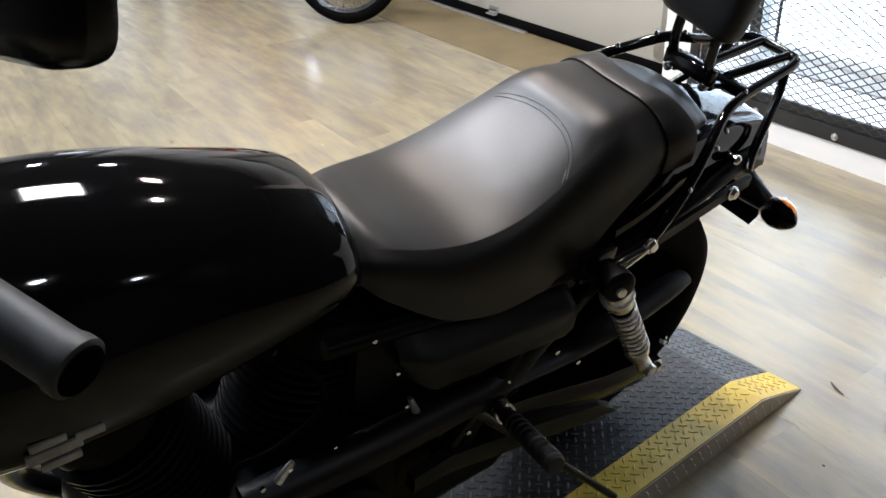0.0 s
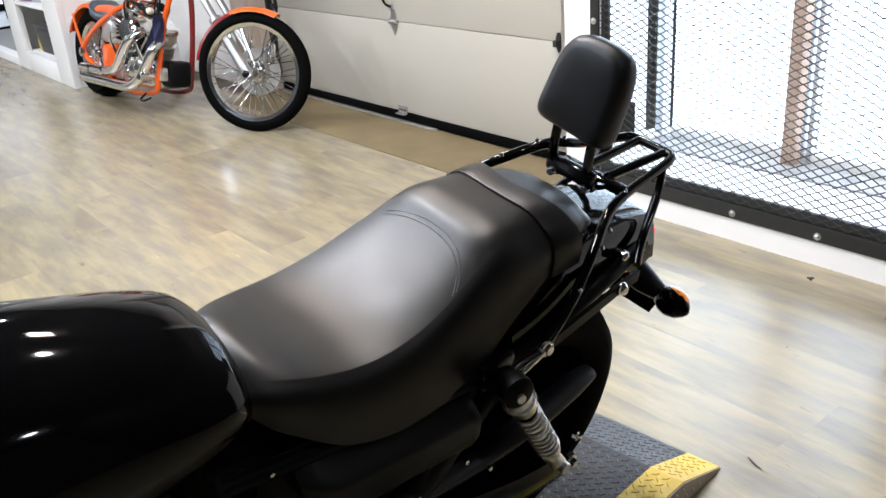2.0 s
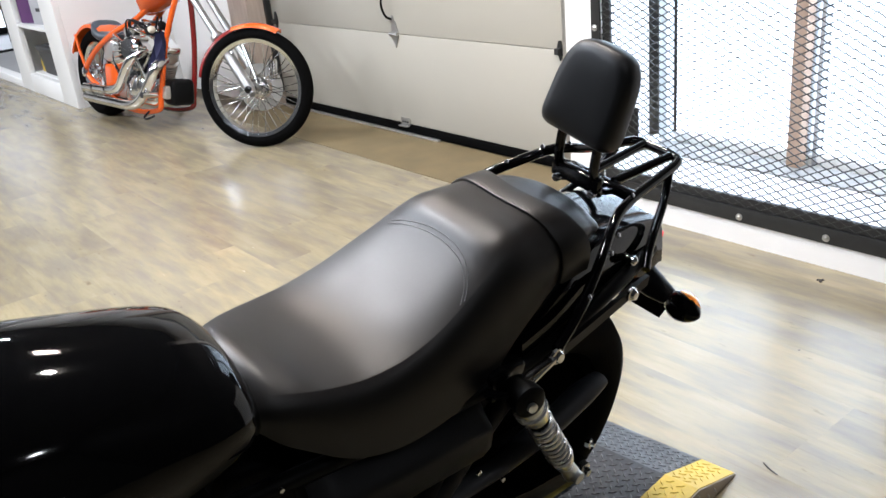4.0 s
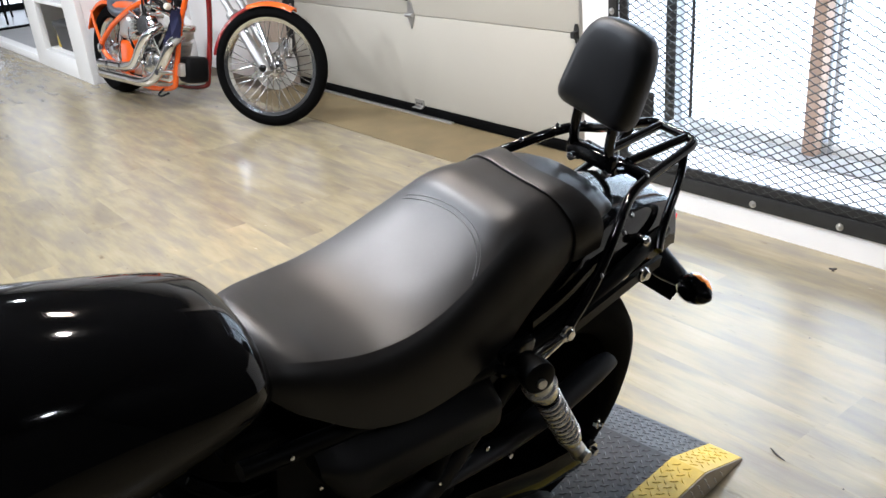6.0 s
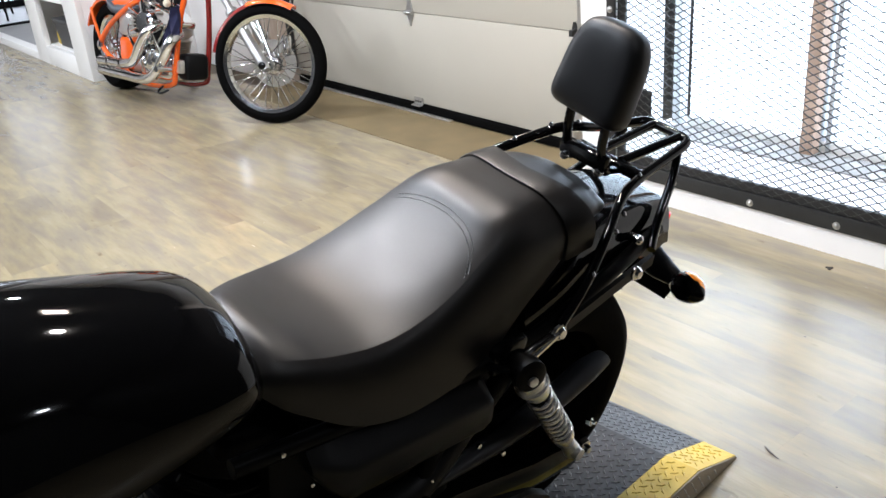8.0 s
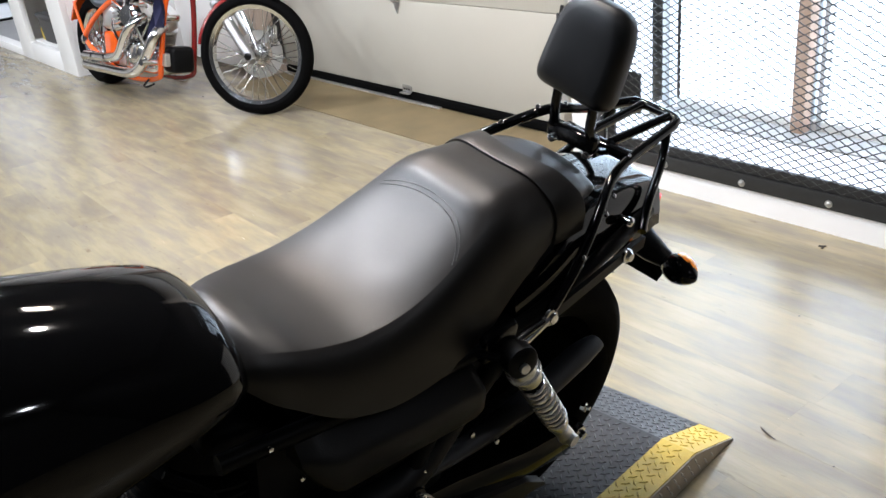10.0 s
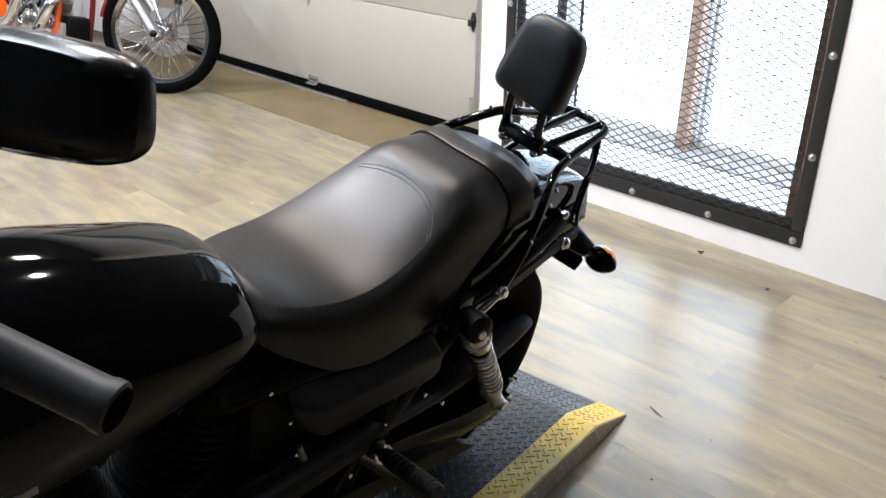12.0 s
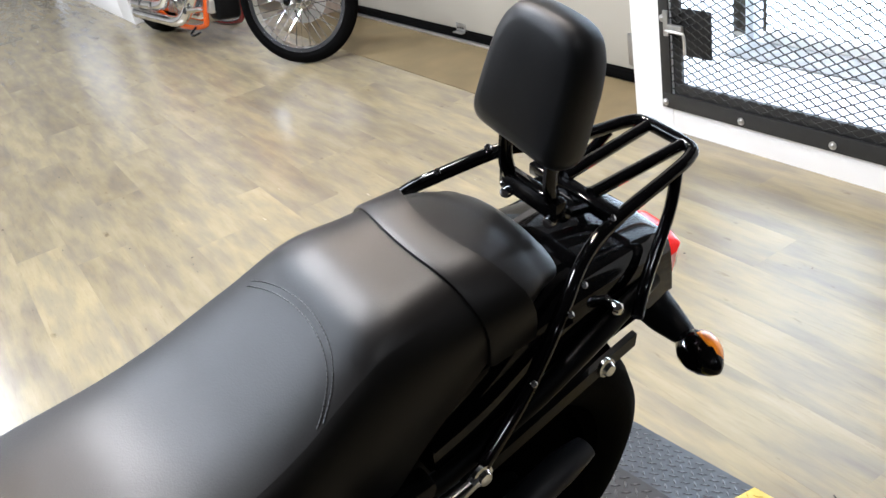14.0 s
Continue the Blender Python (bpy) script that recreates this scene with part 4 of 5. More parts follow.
for s in (-0.040, 0.034):
    up = part("backrest_upright", tube_bm([(s, 0.252, 0.812), (s, 0.236, 0.832), (s, 0.224, 0.87), (s, 0.228, 0.93), (s, 0.238, 0.97)], 0.0075, 10, flat=1.3), GLOSS_BLACK, bike, "black backrest upright")
    part("upright_bolt", lathe_bm([(-0.006, 0.008), (0.012, 0.008), (0.016, 0.006), (0.018, 0)], (s, 0.232, 0.818), (0.4, -1, 0.3), 10), CHROME, up, "chrome bolt")
    part("upright_foot", tube_bm([(s, 0.25, 0.815), (s * 0.9, 0.30, 0.80)], 0.007, 8, curved=False), GLOSS_BLACK, up)

# side covers, frame and engine
part("side_cover", loft_bm([[(0.10 + (x - 0.10) * k, u, w) for x, w in ((0.10, wb), (0.155, wb), (0.163, wb + 0.005), (0.1655, wb + 0.012), (0.1655, wt - 0.006), (0.1625, wt + 0.001), (0.154, wt + 0.007), (0.125, wt + 0.032), (0.10, wt + 0.034))] for u, wb, wt, k in ((-0.405, 0.622, 0.640, 0.60), (-0.385, 0.590, 0.637, 0.85), (-0.366, 0.572, 0.632, 0.97), (-0.354, 0.567, 0.629, 1.0), (-0.23, 0.555, 0.614, 1.0), (-0.115, 0.542, 0.600, 1.0), (-0.100, 0.546, 0.594, 0.96), (-0.092, 0.556, 0.585, 0.85))]), COVER_BLACK, bike, "black plastic side cover")
part("side_cover", loft_bm([[(-s, u, w) for s, w in ((0.10, wb), (0.155, wb + 0.01), (0.155, wt - 0.01), (0.10, wt))] for u, wb, wt in ((-0.41, 0.585, 0.668), (-0.3, 0.56, 0.655), (-0.1, 0.605, 0.63))]), MATT_BLACK, bike)
for k in (1, -1):
    part("frame_rail", tube_bm([(0.118 * k, -0.62, 0.455), (0.132 * k, -0.45, 0.465), (0.136 * k, -0.30, 0.468), (0.137 * k, -0.21, 0.474), (0.136 * k, -0.12, 0.545), (0.133 * k, 0.0, 0.645)], [0.030, 0.029, 0.027, 0.024, 0.017, 0.015], 14), COVER_BLACK, bike, "black frame tube")
    part("frame_post", tube_bm([(0.125 * k, -0.265, 0.30), (0.135 * k, -0.235, 0.42), (0.138 * k, -0.195, 0.52), (0.14 * k, -0.155, 0.61)], 0.014, 10), FRAME_BLACK, bike)
    part("seat_rail", tube_bm([(0.11 * k, -0.5, 0.68), (0.13 * k, -0.2, 0.655), (0.14 * k, 0.0, 0.66), (0.125 * k, 0.2, 0.69), (0.09 * k, 0.36, 0.69)], 0.013, 10), FRAME_BLACK, bike)
part("mid_tray", box_bm(-0.105, -0.45, 0.50, 0.105, 0.02, 0.66, 0.02), FRAME_BLACK, bike, "black underseat tray")
peg = part("peg_bracket", join(join(box_bm(0.128, -0.262, 0.425, 0.150, -0.195, 0.485, 0.006), lathe_bm([(0, 0.017), (0.018, 0.017), (0.02, 0.012)], (0.150, -0.229, 0.457), (1, 0, 0.1), 14)), tube_bm([(0.135, -0.23, 0.44), (0.13, -0.28, 0.36)], 0.012, 8, curved=False)), SATIN_BLACK, bike, "black footpeg bracket")
part("peg_bolt", lathe_bm([(0, 0.011), (0.006, 0.011), (0.008, 0.007), (0.009, 0)], (0.171, -0.229, 0.460), (1, 0, 0.2), 12), CHROME, peg)
part("peg_ring", ring_bm([(0.013, -0.003), (0.017, -0.003), (0.017, 0.003), (0.013, 0.003)], (0.178, -0.225, 0.452), (0.8, -0.2, 0.4), 16), ALUMINIUM, peg)
part("foot_peg", lathe_bm([(0, 0.009), (0.02, 0.011), (0.03, 0.0145)] + [p for q in range(9) for p in ((0.036 + q * 0.013, 0.0145), (0.040 + q * 0.013, 0.0162), (0.045 + q * 0.013, 0.0162), (0.047 + q * 0.013, 0.0145))] + [(0.158, 0.0155), (0.162, 0.012), (0.163, 0.0)], (0.172, -0.231, 0.460), (0.308 - 0.172, -0.263 + 0.231, 0.517 - 0.460), 16), GRIP_RUBBER, peg, "ribbed rubber footpeg")
for s, u, w in ((0.152, -0.205, 0.487), (0.148, -0.105, 0.492), (0.146, -0.04, 0.43), (0.152, -0.27, 0.41), (0.15, -0.19, 0.40)):
    part("frame_bolt", lathe_bm([(0, 0.0045), (0.004, 0.0045), (0.006, 0.0)], (s, u, w), (1, 0, 0.2), 8), CHROME, bike)
part("exhaust_shield", loft_bm([[(0.142 + ds, u, w + dw) for ds, dw in ((-0.012, -hh), (0.008, -hh), (0.012, 0), (0.008, hh), (-0.012, hh))] for u, w, hh in ((-0.36, 0.335, 0.020), (-0.29, 0.338, 0.023), (-0.1, 0.285, 0.024), (0.06, 0.234, 0.022), (0.085, 0.224, 0.012), (0.118, 0.208, 0.003))]), COVER_BLACK, bike, "black lower arm cover")
stand = part("side_stand", tube_bm([(0.140, -0.255, 0.44), (0.185, -0.115, 0.285), (0.244, 0.068, 0.078)], [0.010, 0.008, 0.0075], 10), SATIN_BLACK, bike, "black side stand, lowered")
part("stand_foot", moved(box_bm(-0.03, -0.018, -0.004, 0.03, 0.018, 0.004, 0.003), Matrix.Translation((0.243, 0.075, 0.0635)) @ Matrix.Rotation(radians(-14), 4, "Y")), SATIN_BLACK, stand)
engine = part("crankcase", box_bm(-0.14, -0.78, 0.20, 0.14, -0.36, 0.44, 0.05, seg=4), DARK_METAL, bike, "black engine case")
part("clutch_cover", lathe_bm([(0, 0.11), (0.02, 0.108), (0.035, 0.09), (0.04, 0.0)], (0.14, -0.52, 0.33), (1, 0, 0), 32), DARK_METAL, engine)
part("stator_cover", lathe_bm([(0, 0.075), (0.02, 0.073), (0.032, 0.055), (0.036, 0.0)], (0.14, -0.70, 0.34), (1, 0, 0), 32), DARK_METAL, engine)
for u0, du in ((-0.66, -0.10), (-0.52, 0.07)):
    d = Vector((0, du, 0.24)).normalized()
    cyl = part("cylinder", lathe_bm([(0, 0.062)] + [p for k in range(11) for p in ((0.02 + k * 0.016, 0.066), (0.022 + k * 0.016, 0.088), (0.027 + k * 0.016, 0.088), (0.029 + k * 0.016, 0.066))] + [(0.2, 0.075), (0.235, 0.07), (0.24, 0.0)], (0, u0, 0.42), d, 24), DARK_METAL, engine, "black finned cylinder")
    part("head_cover", moved(box_bm(-0.085, -0.055, 0, 0.085, 0.055, 0.045, 0.015, seg=3), Matrix.Translation(Vector((0, u0, 0.42)) + d * 0.235) @ d.to_track_quat("Z", "Y").to_matrix().to_4x4()), DARK_METAL, cyl)
for k in (1, -1):
    part("cable", tube_bm([(0.10 * k, -0.56, 0.70), (0.128 * k, -0.52, 0.66), (0.13 * k, -0.515, 0.60), (0.12 * k, -0.57, 0.55), (0.10 * k, -0.62, 0.52)], 0.005, 8), RUBBER, bike)
for s, u, w in ((0.128, -0.40, 0.60), (0.13, -0.38, 0.52), (0.125, -0.49, 0.50), (0.13, -0.56, 0.51), (0.132, -0.60, 0.50), (0.13, -0.47, 0.44), (0.125, -0.44, 0.68)):
    part("engine_bolt", lathe_bm([(0, 0.0035), (0.005, 0.0035), (0.0065, 0.0)], (s, u, w), (1, 0, 0.2), 8), CHROME, engine)
for a, c in (((0.132, -0.375, 0.535), (0.128, -0.355, 0.485)), ((0.13, -0.555, 0.52), (0.128, -0.575, 0.49))):
    part("clip_lever", tube_bm([a, c], [0.004, 0.007], 8, curved=False), ALUMINIUM, engine)

part("muffler", lathe_bm([(0, 0.02), (0.03, 0.045), (0.10, 0.056), (0.55, 0.058), (0.60, 0.05), (0.62, 0.03), (0.621, 0.0)], (-0.165, -0.22, 0.25), (-0.02, 1, 0.10), 24), SATIN_BLACK, bike, "black muffler")
part("exhaust_pipe", tube_bm([(-0.10, -0.80, 0.55), (-0.15, -0.84, 0.38), (-0.165, -0.70, 0.22), (-0.165, -0.45, 0.21), (-0.165, -0.22, 0.25)], 0.024, 12), SATIN_BLACK, bike, "black exhaust pipe")
part("belly_cover", box_bm(-0.115, -0.80, 0.15, 0.112, -0.10, 0.42, 0.04, seg=3), FRAME_BLACK, bike, "black lower engine cover")
part("rear_inner_cover", box_bm(-0.10, -0.34, 0.36, 0.10, -0.13, 0.62, 0.03, seg=3), FRAME_BLACK, bike)

# handlebar, grip, lever and mirror
GE, GI = Vector((0.394, -0.814, 1.110)), Vector((0.274, -0.872, 1.128))
bar = part("handlebar", tube_bm([GI + (GE - GI) * 0.9, GI, (0.20, -0.905, 1.125), (0.12, -0.96, 1.09), (0.06, -1.01, 1.03), (-0.06, -1.01, 1.03), (-0.12, -0.96, 1.09), (-0.20, -0.905, 1.125), Vector((-GI.x, GI.y, GI.z)), Vector((-GE.x, GE.y, GE.z))], 0.0112, 12), SATIN_BLACK, bike, "black handlebar")
d = (GE - GI)
for k in (1, -1):
    e, i = Vector((GE.x * k, GE.y, GE.z)), Vector((GI.x * k, GI.y, GI.z))
    grip = part("grip", lathe_bm([(0, 0.021), (0.006, 0.0215), (0.010, 0.0165), (0.06, 0.0165), (d.length - 0.012, 0.0165), (d.length - 0.008, 0.0178), (d.length - 0.001, 0.0178), (d.length, 0.0165), (d.length + 0.0005, 0.0)], i, e - i, 28), GRIP_RUBBER, bar, "grey rubber grip")
    part("grip_cap", lathe_bm([(d.length + 0.0005, 0.0), (d.length + 0.0006, 0.0148), (d.length + 0.0022, 0.0140), (d.length + 0.0026, 0.0)], i, e - i, 24), WHEEL_BLACK, grip, "black end cap")
    part("switch_box", moved(box_bm(-0.022, -0.022, -0.03, 0.022, 0.026, 0.026, 0.008, seg=3), Matrix.Translation(i - (e - i).normalized() * 0.03)), MATT_BLACK, bar, "black switch housing")
    part("lever", tube_bm([i - (e - i) * 0.1 + Vector((0, -0.03, 0.0)), i + (e - i) * 0.3 + Vector((0, -0.065, -0.004)), i + (e - i) * 0.62 + Vector((0, -0.060, -0.012))], [0.009, 0.007, 0.006], 10), SATIN_BLACK, bar, "black hand lever")
    stem = part("mirror_stem", tube_bm([i - (e - i).normalized() * 0.03 + Vector((0, -0.01, 0.02)), (0.235 * k, -0.845, 1.18), (0.235 * k, -0.835, 1.235), (0.245 * k, -0.822, 1.262)], 0.0055, 10), SATIN_BLACK, bar, "black mirror stem")
    ring = []
    for dd, kk in ((-0.016, 0.0), (-0.016, 0.55), (-0.012, 0.85), (-0.004, 0.98), (0.006, 1.0), (0.012, 0.98), (0.0125, 0.94), (0.0105, 0.93), (0.0105, 0.0)):
        sec = []
        for q in range(40):
            t = 2 * math.pi * q / 40
            c, s = math.cos(t), math.sin(t)
            x, y = math.copysign(abs(c) ** 0.5, c) * 0.070, math.copysign(abs(s) ** 0.5, s) * 0.039
            if y > 0:
                y *= 1 - 0.32 * ((x * k / 0.070 + 1) / 2) ** 1.6
            sec.append((x * kk, dd, (y + 0.004 * (x * k / 0.070)) * kk))
        ring.append(sec)
    body = loft_bm(ring)
    bmesh.ops.remove_doubles(body, verts=body.verts, dist=1e-5)
    mm = Matrix.Translation((0.279 * k, -0.785, 1.261)) @ Matrix.Rotation(radians(16 * k), 4, "Z") @ Matrix.Rotation(radians(-12), 4, "X") @ Matrix.Rotation(radians(-11 * k), 4, "Y")
    mirror = part("mirror_shell", moved(body, mm), SATIN_BLACK, stem, "black mirror shell")
    part("mirror_glass", moved(moved(lathe_bm([(0, 0.03), (0.001, 0.03)], (0, 0, 0), (0, 1, 0), 32), Matrix.Translation((0, 0.0108, 0)) @ Matrix.Diagonal((2.0, 1, 1.05, 1))), mm), CHROME, mirror, "mirror glass")

# ---- the chopper: x ahead, y to its left, z up, leaning on its stand, front wheel turned to the wall ----
chop = thing("chopper", "orange custom chopper with chrome engine, pipes and spoked front wheel", "motorcycle", pose(-4.62, -0.66, 0, -10, 0, 6.91))


def tyre_profile(r, w, rim_r):
    return [(rim_r, -w * 0.7), (rim_r + 0.018, -w * 0.95), (r - 0.04, -w), (r - 0.014, -w * 0.75), (r - 0.003, -w * 0.35), (r, 0), (r - 0.003, w * 0.35), (r - 0.014, w * 0.75), (r - 0.04, w), (rim_r + 0.018, w * 0.95), (rim_r, w * 0.7)]


def rim_profile(r, w):
    return [(r - 0.018, -w * 0.62), (r + 0.008, -w * 0.78), (r + 0.008, -w * 0.68), (r - 0.008, -w * 0.4), (r - 0.008, w * 0.4), (r + 0.008, w * 0.68), (r + 0.008, w * 0.78), (r - 0.018, w * 0.62), (r - 0.022, 0)]


def spoked_wheel(c, f, n, r, width, rim_r, spokes, prefix):
    """Wheel about c, rolling towards f, its axle along n."""
    c, f, n = Vector(c), Vector(f), Vector(n)
    part("tyre", ring_bm(tyre_profile(r, width / 2, rim_r), c, n, 72), RUBBER, chop, "black rubber tyre of the " + prefix + " wheel")
    rim = part("rim", ring_bm(rim_profile(rim_r, width / 2), c, n, 72), BRIGHT, chop, "chrome rim of the " + prefix + " wheel")
    part("hub", lathe_bm([(-0.075, 0.0), (-0.075, 0.016), (-0.05, 0.018), (-0.048, 0.04), (-0.035, 0.042), (-0.03, 0.025), (0.03, 0.025), (0.035, 0.06), (0.05, 0.06), (0.052, 0.018), (0.075, 0.016), (0.075, 0.0)], c, n, 24), CHROME, rim, "chrome hub")
    up = Vector((0, 0, 1))
    for k in range(spokes):
        t = 2 * math.pi * k / spokes
        side = 1 if k % 2 else -1
        lean = radians(26) * (1 if (k // 2) % 2 else -1)
        a = c + n * (0.042 * side) + 0.038 * (math.cos(t + lean * 2.2) * f + math.sin(t + lean * 2.2) * up)
        b = c + n * (0.006 * side) + (rim_r - 0.016) * (math.cos(t) * f + math.sin(t) * up)
        part("spoke", tube_bm([a, b], 0.0028, 5, curved=False), CHROME, rim)
    return rim


spoked_wheel((0, 0, 0.32), (1, 0, 0), (0, 1, 0), 0.32, 0.18, 0.215, 24, "rear")
FW, FF, FN = Vector((1.97, 0, 0.352)), Vector((0.83, 0.558, 0)), Vector((-0.558, 0.83, 0))
spoked_wheel(FW, FF, FN, 0.35, 0.085, 0.283, 40, "front")
part("brake_disc", ring_bm([(0.075, 0.058), (0.14, 0.058), (0.14, 0.063), (0.075, 0.063)], FW, FN, 40), ALUMINIUM, chop, "steel brake disc")
part("brake_caliper", moved(box_bm(-0.03, 0.05, -0.06, 0.04, 0.085, 0.06, 0.01), Matrix.Translation(FW + Vector((0.03, 0.02, 0.11)))), CHROME, chop)
HEAD = Vector((1.23, 0, 1.0))
FORK_METAL = material("polished_fork_metal", (0.34, 0.34, 0.335), 0.34, 0.9, spread=0.06)
for k in (-1, 1):
    low = FW + FN * (0.105 * k)
    top = HEAD + FN * (0.115 * k)
    way = top - low
    leg = part("fork_leg", lathe_bm([(-0.04, 0.0), (-0.038, 0.020), (0.0, 0.032), (0.03, 0.033), (0.40, 0.033), (0.405, 0.040), (0.435, 0.040), (0.44, 0.0225), (way.length + 0.12, 0.021), (way.length + 0.12, 0.0)], low, way, 20), FORK_METAL, chop, "polished fork leg")
    part("axle_cap", lathe_bm([(0, 0.022), (0.014, 0.022), (0.02, 0.014), (0.021, 0)], low + FN * 0.018 * k, FN * k, 14), SATIN_BLACK, leg)
for z in (0.0, 0.17):
    part("yoke", moved(box_bm(-0.035, -0.115, -0.02, 0.035, 0.115, 0.02, 0.01), Matrix.Translation(HEAD + (HEAD - FW).normalized() * (z - 0.06)) @ Matrix.Rotation(radians(34), 4, "Z")), CHROME, chop, "chrome fork yoke")
part("headlight", lathe_bm([(0, 0.03), (0.03, 0.07), (0.10, 0.085), (0.12, 0.085), (0.125, 0.0)], HEAD + Vector((0.03, 0.02, 0.03)), FF, 24), CHROME, chop, "chrome headlight shell")
part("handlebar", tube_bm([HEAD + Vector((-0.30, -0.36, 0.20)), HEAD + Vector((-0.12, -0.26, 0.24)), HEAD + Vector((-0.08, -0.07, 0.14)), HEAD + Vector((-0.08, 0.07, 0.14)), HEAD + Vector((-0.08, 0.3, 0.26)), HEAD + Vector((-0.25, 0.45, 0.22))], 0.0125, 10), CHROME, chop, "chrome handlebar")


def arc_fender(c, f, n, r, a0, a1, w, drop=0.03, steps=18):
    up = Vector((0, 0, 1))
    secs = []
    for k in range(steps + 1):
        t = radians(a0 + (a1 - a0) * k / steps)
        d = math.cos(t) * f + math.sin(t) * up
        secs.append([c + d * (r + dr) + n * x for x, dr in ((-w, -drop), (-w * 0.96, -0.005), (-w * 0.6, 0.010), (0, 0.014), (w * 0.6, 0.010), (w * 0.96, -0.005), (w, -drop), (w * 0.9, -drop), (w * 0.86, -0.010), (0, 0.006), (-w * 0.86, -0.010), (-w * 0.9, -drop))])
    return loft_bm(secs)


part("front_fender", arc_fender(FW, FF, FN, 0.362, 66, 112, 0.046, 0.014), ORANGE, chop, "orange front fender")
# Thin dark arc standing in for the shaded inside of the fender.
part("fender_shade", arc_fender(FW, FF, FN, 0.356, 112.5, 172, 0.020, 0.006), DARK_RED, chop, "dark red arc standing in for the shaded inside of the front fender")
part("rear_fender", arc_fender(Vector((0, 0, 0.32)), Vector((1, 0, 0)), Vector((0, 1, 0)), 0.348, 35, 158, 0.115), ORANGE, chop, "orange rear fender")
part("tank", loft_bm([[(x, b * math.cos(t) * (1 if math.sin(t) > 0 else 0.9), zc + (zt if math.sin(t) > 0 else zb) * math.copysign(abs(math.sin(t)) ** 0.8, math.sin(t))) for t in [2 * math.pi * q / 24 for q in range(24)]] for x, b, zc, zt, zb in ((0.70, 0.03, 0.80, 0.05, 0.05), (0.74, 0.10, 0.83, 0.10, 0.09), (0.85, 0.14, 0.89, 0.14, 0.12), (1.0, 0.14, 0.94, 0.14, 0.12), (1.12, 0.10, 0.97, 0.12, 0.10), (1.20, 0.05, 0.98, 0.08, 0.07), (1.22, 0.02, 0.98, 0.03, 0.03))]), ORANGE, chop, "orange teardrop tank")
rows = []
for x, b, zb, zt in curve_table(((0.005, 0.055, 0.60, 0.655), (0.04, 0.105, 0.580, 0.695), (0.09, 0.128, 0.558, 0.675), (0.16, 0.130, 0.545, 0.632), (0.24, 0.115, 0.55, 0.615), (0.30, 0.085, 0.565, 0.622), (0.345, 0.035, 0.585, 0.620)), 20):
    zm, hz = (zb + zt) / 2, (zt - zb) / 2
    rows.append([(x, b * math.copysign(abs(math.cos(t)) ** 0.6, math.cos(t)), zm + hz * math.copysign(abs(math.sin(t)) ** 0.7, math.sin(t))) for t in [2 * math.pi * q / 20 for q in range(20)]])
part("seat", loft_bm(rows), GREY_SEAT, chop, "dark grey vinyl solo seat")
# frame
for k in (-1, 1):
    part("frame_tube", tube_bm([(1.18, 0.02 * k, 1.0), (0.70, 0.07 * k, 0.73), (0.42, 0.115 * k, 0.62), (0.16, 0.13 * k, 0.495), (-0.02, 0.13 * k, 0.375), (-0.05, 0.13 * k, 0.32)], 0.019, 12), ORANGE, chop, "orange frame tube")
    # The tube on the wall side is dark red.
    part("down_tube", tube_bm([(1.20, 0.03 * k, 0.95), (1.11, 0.10 * k, 0.60), (1.04, 0.12 * k, 0.24), (0.97, 0.12 * k, 0.13), (0.55, 0.12 * k, 0.11), (0.1, 0.125 * k, 0.24), (-0.03, 0.13 * k, 0.31)], 0.018, 12), ORANGE if k < 0 else DARK_RED, chop, "painted down tube")
    part("fender_strut", tube_bm([(-0.05, 0.125 * k, 0.33), (-0.16, 0.12 * k, 0.48), (-0.22, 0.115 * k, 0.58)], 0.011, 8), ORANGE, chop)
part("oil_tank", box_bm(0.22, -0.118, 0.41, 0.41, 0.118, 0.58, 0.035, seg=3), ALUMINIUM, chop, "polished oil tank")
part("frame_panel", box_bm(0.20, -0.112, 0.17, 0.40, 0.112, 0.40, 0.03, seg=3), ORANGE, chop, "orange frame panel")
part("axle_plate", lathe_bm([(0, 0.035), (0.012, 0.035), (0.018, 0.02), (0.02, 0)], (-0.04, -0.14, 0.32), (0, -1, 0), 16), CHROME, chop)
# engine
eng = part("engine_case", join(box_bm(0.50, -0.12, 0.14, 0.95, 0.12, 0.33, 0.05, seg=4), lathe_bm([(0, 0.11), (0.03, 0.105), (0.05, 0.08), (0.055, 0.0)], (0.72, -0.12, 0.27), (0, -1, 0), 28)), BRIGHT, chop, "chrome engine case")
